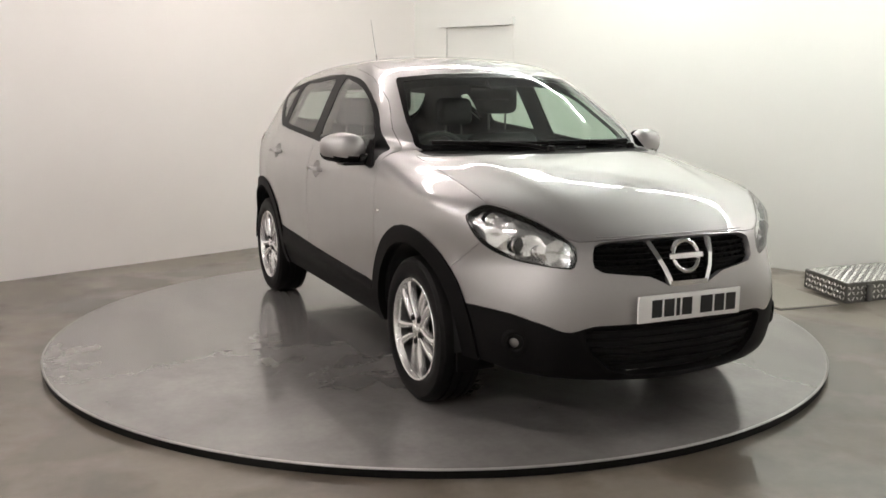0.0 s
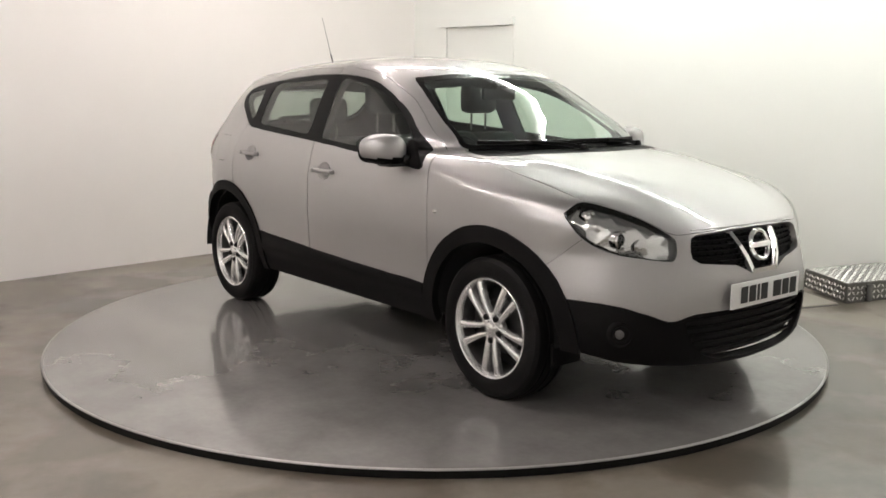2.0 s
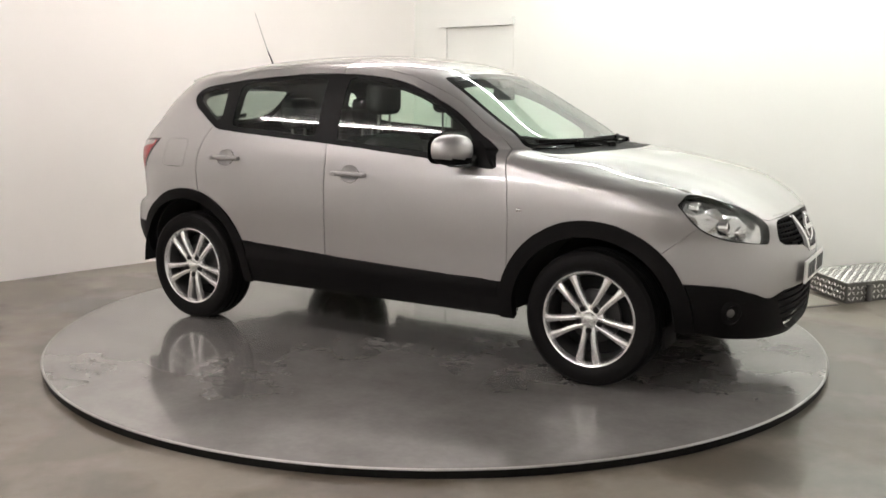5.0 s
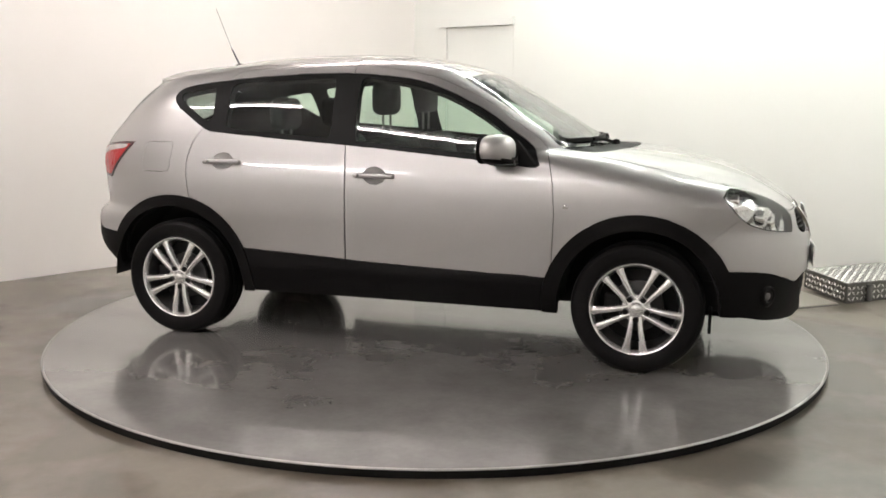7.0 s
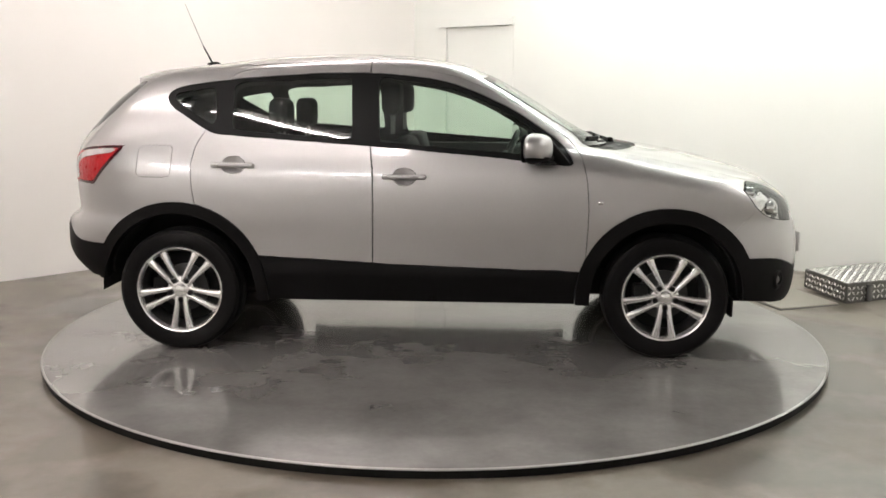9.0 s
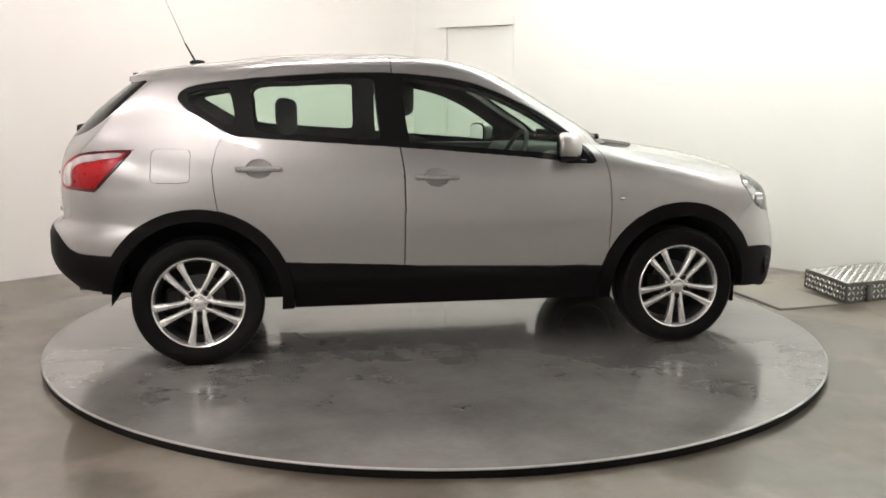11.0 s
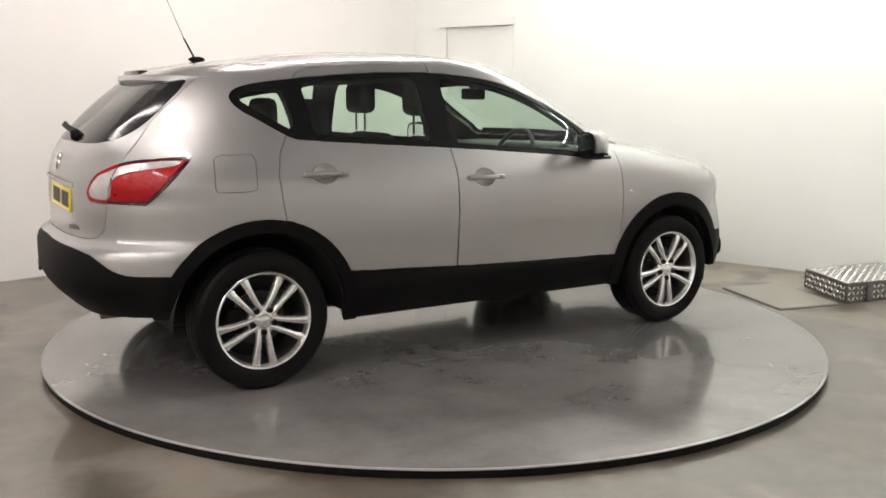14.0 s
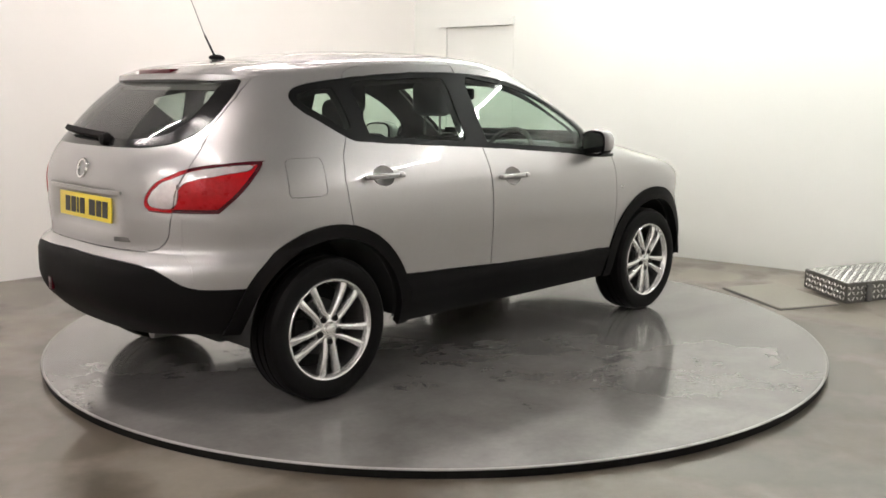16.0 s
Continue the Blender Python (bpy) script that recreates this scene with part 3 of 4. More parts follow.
PANE_QUARTER = rounded([(-1.40, 1.378), (-1.385, 1.398), (-1.30, 1.415), (-1.215, 1.428), (-1.185, 1.42), (-1.165, 1.33), (-1.16, 1.245), (-1.18, 1.232), (-1.235, 1.262), (-1.32, 1.315), (-1.385, 1.355)], 5)
DOOR_FRONT = np.array([(-0.335, 1.60), (-0.335, 1.3), (-0.316, 1.12), (-0.300, 1.0), (-0.296, 0.80), (-0.301, 0.5), (-0.301, 0.3), (0.828, 0.3), (0.830, 0.452), (0.836, 0.612), (0.842, 0.80), (0.830, 0.957), (0.805, 1.07), (0.775, 1.125), (0.734, 1.173), (0.579, 1.276), (0.425, 1.372), (0.271, 1.442), (0.118, 1.497), (-0.036, 1.527), (-0.2, 1.545)])
DOOR_REAR = np.array([(-0.335, 1.549), (-0.335, 1.3), (-0.316, 1.12), (-0.300, 1.0), (-0.296, 0.80), (-0.301, 0.5), (-0.301, 0.3), (-0.90, 0.3), (-0.92, 0.45), (-1.0, 0.55), (-1.12, 0.68), (-1.25, 0.78), (-1.272, 0.916), (-1.278, 1.022), (-1.256, 1.122), (-1.211, 1.20), (-1.15, 1.35), (-1.105, 1.48), (-1.075, 1.512), (-0.967, 1.532), (-0.654, 1.550)])
FUEL_FLAP = np.array([(cx + 0.022 * math.cos(a) - 0.06 * (1.036 - cz), cz + 0.022 * math.sin(a)) for cx, cz, a0 in ((-1.405, 1.098, 0), (-1.553, 1.098, 90), (-1.553, 0.974, 180), (-1.405, 0.974, 270)) for a in [radians(a0 + k * 15) for k in range(7)]])
HEADLAMP = rounded([(0.795, 0.892), (0.775, 0.918), (0.70, 0.950), (0.587, 0.902), (0.50, 0.838), (0.468, 0.81), (0.464, 0.77), (0.470, 0.724), (0.50, 0.715), (0.584, 0.726), (0.672, 0.743), (0.745, 0.782), (0.782, 0.835)], 5)
GRILLE = np.array([(-0.1, 0.828), (0.30, 0.820), (0.375, 0.813), (0.40, 0.798), (0.408, 0.725), (0.393, 0.704), (0.187, 0.683), (0.132, 0.660), (0.10, 0.640), (-0.1, 0.638)])
LOW_GRILLE = np.array([(-0.1, 0.492), (0.36, 0.488), (0.435, 0.475), (0.455, 0.445), (0.41, 0.365), (0.34, 0.302), (0.24, 0.272), (-0.1, 0.262)])
TAIL_LAMP = rounded([(0.88, 1.13), (0.88, 1.0), (0.88, 0.91), (0.84, 0.900), (0.60, 0.904), (0.515, 0.908), (0.492, 0.925), (0.498, 0.965), (0.548, 1.03), (0.615, 1.068), (0.66, 1.09), (0.74, 1.108), (0.80, 1.117)], 5)
TAIL_CLEAR = rounded([(0.82, 1.104), (0.82, 1.088), (0.745, 1.060), (0.685, 1.042), (0.640, 1.012), (0.618, 0.925), (0.525, 0.925), (0.509, 0.945), (0.516, 0.97), (0.562, 1.022), (0.625, 1.055), (0.67, 1.077), (0.74, 1.094)], 5)
REAR_WINDOW = rounded([(-0.3, 1.162), (0.0, 1.162), (0.25, 1.164), (0.43, 1.170), (0.54, 1.188), (0.59, 1.235), (0.603, 1.30), (0.592, 1.37), (0.562, 1.435), (0.51, 1.467), (0.25, 1.482), (-0.3, 1.482)], 5)
REAR_PANE = rounded([(-0.3, 1.195), (0.0, 1.195), (0.30, 1.20), (0.45, 1.215), (0.515, 1.26), (0.527, 1.34), (0.505, 1.415), (0.43, 1.447), (-0.3, 1.455)], 5)
TAILGATE = np.array([(-0.3, 0.728), (0.47, 0.730), (0.53, 0.738), (0.572, 0.765), (0.590, 0.80), (0.606, 0.89), (0.625, 0.98), (0.648, 1.06), (0.653, 1.09), (0.650, 1.15), (0.636, 1.20), (0.617, 1.26), (0.615, 1.30), (0.604, 1.37), (0.580, 1.435), (0.560, 1.475), (0.50, 1.515), (-0.3, 1.535)])
SCREEN = np.array([(-0.3, 1.126), (0.60, 1.126), (0.648, 1.130), (0.657, 1.155), (0.638, 1.261), (0.60, 1.36), (0.577, 1.408), (0.552, 1.47), (0.535, 1.487), (0.33, 1.507), (0.15, 1.515), (-0.3, 1.518)])
bonnet_edge = curve((-0.1, 0.836), (0.0, 0.836), (0.38, 0.822), (0.468, 0.820), (0.50, 0.842), (0.587, 0.907), (0.70, 0.955), (0.9, 0.97))
sill_edge = curve((-1.0, 0.54), (-0.93, 0.537), (-0.30, 0.505), (0.124, 0.488), (0.83, 0.473), (1.2, 0.47))
chin_edge = curve((0.0, 0.494), (0.40, 0.49), (0.455, 0.478), (0.51, 0.463), (0.60, 0.495), (0.72, 0.535), (0.82, 0.545), (0.9, 0.545))
rear_clad_edge = curve((0.0, 0.702), (0.40, 0.692), (0.56, 0.675), (0.62, 0.648), (0.68, 0.605), (0.74, 0.585), (0.9, 0.580))


def arch(x0, r):
    return lambda x, y, z: np.maximum(np.hypot(x - x0, (z - HUB_Z) * 1.0) - r, 0.45 - y)


skin = Skin()
skin.cut("void", arch(FRONT_AXLE, 0.405), ["side"])
skin.cut("void", arch(REAR_AXLE, 0.425), ["side"])
front_hem = curve((0.0, 0.228), (0.3, 0.248), (0.66, 0.278), (0.77, 0.312), (0.9, 0.33))
rear_hem = curve((0.0, 0.345), (0.4, 0.355), (0.6, 0.372), (0.9, 0.385))
skin.cut("void", lambda x, y, z: np.maximum(z - front_hem(y), 1.25 - x), ["side"])
skin.cut("void", lambda x, y, z: np.maximum(z - rear_hem(y), x + 1.4), ["side"])
skin.cut("void", lambda x, y, z: np.maximum(z - 0.287, np.abs(x) - 1.42), ["side"])
skin.cut("arch_front", arch(FRONT_AXLE, 0.482), ["side"])
skin.cut("arch_rear", arch(REAR_AXLE, 0.487), ["side"])
skin.cut("sill", lambda x, y, z: np.maximum(np.maximum(z - sill_edge(x), x - 1.1), -1.2 - x), ["side"])
skin.cut("front_cladding", lambda x, y, z: np.maximum(z - chin_edge(y), 1.2 - x), ["side"])
skin.cut("rear_cladding", lambda x, y, z: np.maximum(z - rear_clad_edge(y), x + 1.4), ["side"])
skin.cut("lower_grille", front_view(LOW_GRILLE, 1.6), ["front_cladding", "side"])
skin.cut("headlamp", front_view(HEADLAMP), ["side"])
skin.cut("lamp_lens", lambda x, y, z: np.maximum(outline_distance(y, z, HEADLAMP) + 0.004, 1.2 - x), ["headlamp"])
skin.cut("grille", front_view(GRILLE, 1.6), ["side"])
skin.cut("windscreen_band", front_view(SCREEN, -0.2), ["side"])
skin.cut("windscreen", lambda x, y, z: np.maximum(np.maximum(outline_distance(y, z, SCREEN) + 0.022, 1.142 - z), -0.2 - x), ["windscreen_band"])
skin.cut("cowl", lambda x, y, z: np.maximum(np.maximum(1.105 - z, z - 1.127), np.maximum(0.6 - x, y - 0.655)), ["side"])
skin.cut("bonnet", lambda x, y, z: np.maximum(np.maximum(bonnet_edge(y) - z, z - 1.107), np.maximum(0.7 - x, y - 0.705)), ["side"])
skin.cut("front_bumper", lambda x, y, z: np.maximum(np.maximum(1.555 + (z - 0.64) * 1.15 - x, z - 0.92), 1.2 - x), ["side"])
skin.cut("glass_line", side_view(GLASS_LINE), ["side"])
skin.cut("pane_front", side_view(PANE_FRONT), ["glass_line"])
skin.cut("pane_rear", side_view(PANE_REAR), ["glass_line"])
skin.cut("pane_quarter", side_view(PANE_QUARTER), ["glass_line"])
skin.cut("front_door", side_view(DOOR_FRONT, 0.5), ["side"])
skin.cut("rear_door", side_view(DOOR_REAR, 0.5), ["side"])
HANDLES = {"front_door": (-0.13, 0.968), "rear_door": (-1.045, 1.020)}
for key, (hx, hz) in HANDLES.items():
    skin.cut(key + "_cup", lambda x, y, z, hx=hx, hz=hz: np.maximum(np.hypot((x - hx) / 0.062, (z - hz) / 0.048) * 0.05 - 0.05, 0.5 - y), [key])
skin.cut("fuel_flap", side_view(FUEL_FLAP, 0.5), ["side"])
lamp_end = lambda x, z, inset: (x + 1.655 + inset + (1.115 - z) * 0.95) * 0.72
skin.cut("tail_lamp", lambda x, y, z: np.maximum(outline_distance(y, z, TAIL_LAMP), lamp_end(x, z, 0)), ["side"])
skin.cut("lamp_border", lambda x, y, z: -np.maximum(outline_distance(y, z, TAIL_LAMP), lamp_end(x, z, 0)) - 0.013, ["tail_lamp"])
skin.cut("gate_border", rear_view(TAILGATE, -1.3), ["lamp_border"])
skin.cut("tail_clear", lambda x, y, z: np.maximum(outline_distance(y, z, TAIL_CLEAR), lamp_end(x, z, 0.03)), ["tail_lamp"])
skin.cut("lamp_gap", lambda x, y, z: np.maximum(np.abs(outline_distance(y, z, TAILGATE)) - 0.0045, x + 1.3), ["tail_lamp", "tail_clear"])
skin.cut("gate_lamp", rear_view(TAILGATE, -1.3), ["tail_lamp"])
skin.cut("gate_clear", rear_view(TAILGATE, -1.3), ["tail_clear"])
skin.cut("rear_window", rear_view(REAR_WINDOW), ["side"])
skin.cut("rear_pane", rear_view(REAR_PANE), ["rear_window"])
skin.cut("tailgate", rear_view(TAILGATE, -1.3), ["side"])
skin.cut("rear_bumper", lambda x, y, z: np.maximum(z - 0.90, x + 1.975), ["side"])
skin.cut("roof", lambda x, y, z: np.maximum(1.535 - z, y - 0.56), ["side"])
skin.cut("fender", lambda x, y, z: np.maximum(0.70 - x, z - 1.125), ["side"])

VS, VN = np.array(skin.v), np.array(skin.n)
VN /= np.linalg.norm(VN, axis=1, keepdims=True) + 1e-12


def panel(name, key, mat, parent, label="", both=False, mirror=False, natural=False, out=0.0, lip=0.03, gap=0.0036):
    """One panel as a mesh: its edge drawn in by the gap and turned inwards by the lip. both: the two halves welded at the centreline."""
    keys = (key,) if isinstance(key, str) else key
    faces = [f for k in keys for f in skin.faces[k]]
    ids = sorted({i for f in faces for i in f})
    index = {i: k for k, i in enumerate(ids)}
    p, n = VS[ids] + VN[ids] * (out(VS[ids])[:, None] if callable(out) else out), VN[ids].copy()
    fs = [tuple(index[i] for i in f) for f in faces]
    if both:
        mid = {k for k in range(len(ids)) if p[k, 1] < 0.0005}
        far, at = {}, len(ids)
        for k in range(len(ids)):
            far[k] = k if k in mid else at
            at += k not in mid
        extra = [k for k in range(len(ids)) if k not in mid]
        p = np.concatenate([p, p[extra] * (1, -1, 1)])
        n = np.concatenate([n, n[extra] * (1, -1, 1)])
        fs = fs + [tuple(far[i] for i in reversed(f)) for f in fs]
    elif not mirror:
        p, n, fs = p * (1, -1, 1), n * (1, -1, 1), [tuple(reversed(f)) for f in fs]
    count = {}
    for f in fs:
        for a, b in zip(f, f[1:] + f[:1]):
            count[(a, b)] = count.get((a, b), 0) + 1
    edge = [(a, b) for (a, b) in count if (b, a) not in count]
    if gap or lip:
        centre_pull = {}
        for f in fs:
            c = p[list(f)].mean(0)
            for i in f:
                centre_pull.setdefault(i, []).append(c)
        rim = {i for e in edge for i in e}
        moved = p.copy()
        for i in rim:
            d = np.mean(centre_pull[i], 0) - p[i]
            d -= n[i] * (d @ n[i])
            size = np.linalg.norm(d)
            if size > 1e-6:
                moved[i] = p[i] + d / size * min(gap, size * 0.6)
        p = moved
        if lip:
            base = len(p)
            order = {i: base + k for k, i in enumerate(sorted(rim))}
            low = {i: base + len(rim) + k for k, i in enumerate(sorted(rim))}
            rl = sorted(rim)
            sides = np.zeros((len(rl), 3))
            for a, b in edge:
                side = np.cross(p[b] - p[a], n[a])
                sides[order[a] - base] += side
                sides[order[b] - base] += side
            sides /= np.linalg.norm(sides, axis=1, keepdims=True) + 1e-9
            p = np.concatenate([p, p[rl], p[rl] - n[rl] * lip])
            n = np.concatenate([n, sides, sides])
            fs = fs + [(order[b], order[a], low[a], low[b]) for a, b in edge]
    return mesh_object(name, p, fs, mat, parent, label, True, None if natural else n)


car = tagged(new("car"), "silver five-door crossover car with black lower cladding, clean and damp", "car")

panel("bonnet", "bonnet", PAINT, car, both=True, natural=True, out=lambda q: 0.010 / (1 + np.exp((np.abs(q[:, 1]) - (0.50 - 0.15 * (q[:, 0] - 0.95))) / 0.022)) * np.clip((2.02 - q[:, 0]) / 0.25, 0, 1))
panel("roof", "roof", PAINT, car, both=True)
panel("windscreen_surround", "windscreen_band", GLOSS_BLACK, car, "black glass border", both=True, gap=0, lip=0.006)
panel("windscreen", "windscreen", GLASS, car, "clear greenish windscreen", both=True, gap=0, lip=0)
panel("cowl", "cowl", BLACK_PLASTIC, car, "black plastic scuttle panel", both=True, out=-0.006)
panel("front_bumper", "front_bumper", PAINT, car, both=True, gap=0.0012)
panel("front_lower_cladding", "front_cladding", BLACK_PLASTIC, car, "black plastic lower bumper", both=True)
panel("rear_bumper", "rear_bumper", PAINT, car, both=True, gap=0.0)
panel("rear_lower_cladding", "rear_cladding", BLACK_PLASTIC, car, "black plastic lower bumper", both=True)
# the plate sits in a flat recess of the tailgate
tailgate = panel("tailgate", "tailgate", PAINT, car, both=True, natural=True, out=lambda q: -np.maximum(0, -2.091 - q[:, 0]) / (1 + np.exp((np.abs(q[:, 1]) - 0.33) / 0.012)) / (1 + np.exp((np.abs(q[:, 2] - 0.885) - 0.085) / 0.007)))
panel("rear_window_border", "rear_window", GLOSS_BLACK, tailgate, "black glass border", both=True, gap=0, lip=0.006)
panel("rear_window", "rear_pane", REAR_GLASS, tailgate, "dark tinted rear window", both=True, gap=0, lip=0)
panel("grille_back", "grille", DARK, car, both=True, out=-0.055, gap=0, lip=0)
panel("lower_grille_back", "lower_grille", DARK, car, both=True, out=-0.05, gap=0, lip=0)
for m in (False, True):
    panel("body_side", "side", PAINT, car, mirror=m, gap=0.001)
    panel("front_wing", "fender", PAINT, car, mirror=m, gap=0.0012)
    panel("wheel_arch_trim", "arch_front", BLACK_PLASTIC, car, "black plastic wheel arch trim", mirror=m, out=0.010, lip=0.04, gap=0)
    panel("wheel_arch_trim", "arch_rear", BLACK_PLASTIC, car, "black plastic wheel arch trim", mirror=m, out=0.010, lip=0.04, gap=0)
    panel("sill_cladding", "sill", BLACK_PLASTIC, car, "black plastic sill", mirror=m, natural=True, out=lambda q: 0.012 / (1 + np.exp((np.abs(q[:, 2] - 0.445) - 0.03) / 0.006)))
    panel("window_surround", "glass_line", PILLAR_BLACK, car, "black window frame and pillars", mirror=m, gap=0, lip=0.012, out=-0.002)
    panel("quarter_window", "pane_quarter", GLASS, car, mirror=m, gap=0, lip=0, out=-0.004)
    for door_name, key, pane in (("front_door", "front_door", "pane_front"), ("rear_door", "rear_door", "pane_rear")):
        door = panel(door_name, key, PAINT, car, mirror=m)
        hx, hz = HANDLES[key]
        panel("handle_recess", key + "_cup", PAINT, door, mirror=m, natural=True, gap=0, lip=0, out=lambda q, hx=hx, hz=hz: -0.020 * np.clip(1 - ((q[:, 0] - hx) / 0.062) ** 2 - ((q[:, 2] - hz) / 0.048) ** 2, 0, 1))
        hy = (1 if m else -1) * (float(SIDE(hz)) + 0.030)
        bm = bmesh.new()
        box(bm, hx - 0.118, hx + 0.118, hy - 0.011, hy + 0.011, hz - 0.013, hz + 0.013, 0.0095, pose(0, 0, 0, 0, 0, 0), 3)
        for s in (-1, 1):
            box(bm, hx + s * 0.098 - 0.016, hx + s * 0.098 + 0.016, hy - 0.02, hy + 0.008, hz - 0.010, hz + 0.010, 0.006)
        part("door_handle", bm, PAINT, door, "silver door handle")
        panel("door_window", pane, GLASS, door, "clear greenish glass", mirror=m, gap=0, lip=0, out=-0.004)
    panel("fuel_flap", "fuel_flap", PAINT, car, mirror=m, gap=0.002) if not m else None
    lamp = panel("headlamp", "headlamp", GLOSS_BLACK, car, "clear headlamp with chrome reflectors and black border", mirror=m, gap=0.001, lip=0.05)
    panel("lens", "lamp_lens", LENS, lamp, "clear lens", mirror=m, gap=0, lip=0)
    panel("reflector_bowl", "lamp_lens", BOWL, lamp, "bright chrome bowl", mirror=m, out=-0.032, gap=0, lip=-0.028)
    flip = 1 if m else -1
    for px, py, pz, r, mat, nm in ((1.822, 0.640, 0.800, 0.036, GLOSS_BLACK, "projector"), (1.865, 0.575, 0.772, 0.028, CHROME, "beam_reflector"), (1.70, 0.700, 0.885, 0.030, CHROME, "indicator_bulb")):
        bm = bmesh.new()
        bmesh.ops.create_uvsphere(bm, u_segments=20, v_segments=12, radius=r, matrix=Matrix.Translation((px, flip * py, pz)))
        part(nm, bm, mat, lamp)
        bm = bmesh.new()
        lathe(bm, [(r * 0.80, 0.0), (r * 0.98, 0.012), (r * 1.12, 0.008), (r * 1.15, -0.03)], 28, Matrix.Translation((px + r * 0.6, flip * py, pz)) @ pose(0, 0, 0, 0, 0, -90))
        part("lamp_ring", bm, CHROME, lamp)
    lamp = panel("tail_lamp", "tail_lamp", RED, car, "red and white tail lamp", mirror=m, gap=0.003, out=0.004)
    panel("clear_lens", "tail_clear", WHITE_LENS, lamp, "white lens", mirror=m, gap=0.002, out=0.004)
    panel("lamp_border", "lamp_border", DARK_RED, lamp, "dark red lens border", mirror=m, gap=0.001, out=0.004)
    lamp = panel("gate_lamp", ("gate_border", "gate_lamp"), RED, tailgate, "red and white inner tail lamp", mirror=m, gap=0.003, out=0.004)
    panel("reversing_lens", "gate_clear", WHITE_LENS, tailgate, "white lens", mirror=m, gap=0.003, out=0.004)
# a black backing shell, added for the shade seen in the gaps between panels
solid = [k for k in skin.faces if k not in ("void", "windscreen", "pane_front", "pane_rear", "pane_quarter", "rear_pane", "headlamp", "lamp_lens", "front_door_cup", "rear_door_cup", "grille", "lower_grille")]
panel("gap_backing", solid, DARK, car, "black backing shell behind the panels", both=True, out=-0.05, gap=0, lip=0)


# ---- car: wheels ----
def build_wheel():
    wheel = new("wheel")
    wheel.parent = car
    bm = bmesh.new()
    lathe(bm, [(0.232, -0.020), (0.236, -0.008), (0.246, 0.0), (0.285, 0.007), (0.312, 0.002), (0.328, -0.012), (0.335, -0.035), (0.3352, -0.050), (0.328, -0.052), (0.328, -0.060), (0.3355, -0.062), (0.3355, -0.096), (0.328, -0.098), (0.328, -0.106), (0.3355, -0.108), (0.3352, -0.145), (0.328, -0.147), (0.328, -0.155), (0.335, -0.165), (0.327, -0.192), (0.30, -0.206), (0.235, -0.195)], 72)
    tyre = part("tyre", bm, RUBBER, wheel, "black rubber tyre")
    bm = bmesh.new()
    lathe(bm, [(0.2345, -0.012), (0.2375, -0.002), (0.234, 0.002), (0.227, -0.001), (0.221, -0.012), (0.217, -0.028)], 72)
    part("rim", bm, ALLOY, wheel, "silver alloy rim")
    bm = bmesh.new()
    lathe(bm, [(0.217, -0.028), (0.212, -0.045), (0.206, -0.07), (0.204, -0.19)], 72)
    part("rim_barrel", bm, BARREL, wheel, "inner rim, shade darkened into its colour")
    for k in range(5):
        for s in (-1, 1):
            a = radians(-90 + 72 * k)
            bm = bmesh.new()
            rings = []
            for i, q in enumerate(np.linspace(0, 1, 7)):
                r = 0.040 + 0.185 * q
                off = s * (0.020 + 0.026 * q ** 1.3)
                half = 0.0122 + 0.0078 * q ** 2 + (0.004 if i == 6 else 0)
                face = -0.016 + 0.012 * math.sin(q * math.pi * 0.8) - 0.006 * q
                ring = []
                for w, d in ((-1, -0.034), (-1, -0.006), (-0.55, 0.0), (0.55, 0.0), (1, -0.006), (1, -0.034)):
                    ring.append(bm.verts.new((r, face + d, off + w * half)))
                rings.append(ring)
            for p, q in zip(rings, rings[1:]):
                for i in range(5):
                    bm.faces.new((p[i], p[i + 1], q[i + 1], q[i]))
                bm.faces.new((p[5], p[0], q[0], q[5]))
            bmesh.ops.transform(bm, matrix=Matrix.Rotation(-a, 4, "Y"), verts=bm.verts)
            part("spoke", bm, ALLOY, wheel, smooth=50)
    bm = bmesh.new()
    lathe(bm, [(0.001, -0.010), (0.030, -0.011), (0.034, -0.016), (0.060, -0.020), (0.072, -0.026), (0.076, -0.05)], 40)
    part("hub", bm, ALLOY, wheel)
    bm = bmesh.new()
    lathe(bm, [(0.001, -0.004), (0.019, -0.0045), (0.025, -0.008), (0.027, -0.013)], 32)
    part("hub_cap", bm, ALLOY, wheel, "plain round hub cap")
    for k in range(5):
        a = radians(-90 + 72 * k)
        c = Vector((0.057 * math.cos(a), 0, 0.057 * math.sin(a)))
        bm = bmesh.new()
        lathe(bm, [(0.001, -0.0085), (0.0125, -0.0085), (0.0138, -0.0105), (0.0138, -0.03)], 14, Matrix.Translation(c))
        part("wheel_nut", bm, BLACK_STEEL, wheel, "dark wheel nut")
    bm = bmesh.new()
    lathe(bm, [(0.001, -0.085), (0.125, -0.088), (0.132, -0.092), (0.132, -0.11), (0.001, -0.11)], 48)
    part("brake_disc", bm, BRAKE, wheel, "steel brake disc, darkened for the shade inside the wheel")
    bm = bmesh.new()
    box(bm, 0.085, 0.165, -0.125, -0.055, -0.06, 0.06, 0.012)
    part("brake_caliper", bm, BLACK_STEEL, wheel)
    # black plate behind the disc, added to keep the spoke gaps dark
    bm = bmesh.new()
    lathe(bm, [(0.001, -0.15), (0.203, -0.15), (0.203, -0.16), (0.001, -0.16)], 32)
    part("back_plate", bm, DARK, wheel)
    return wheel


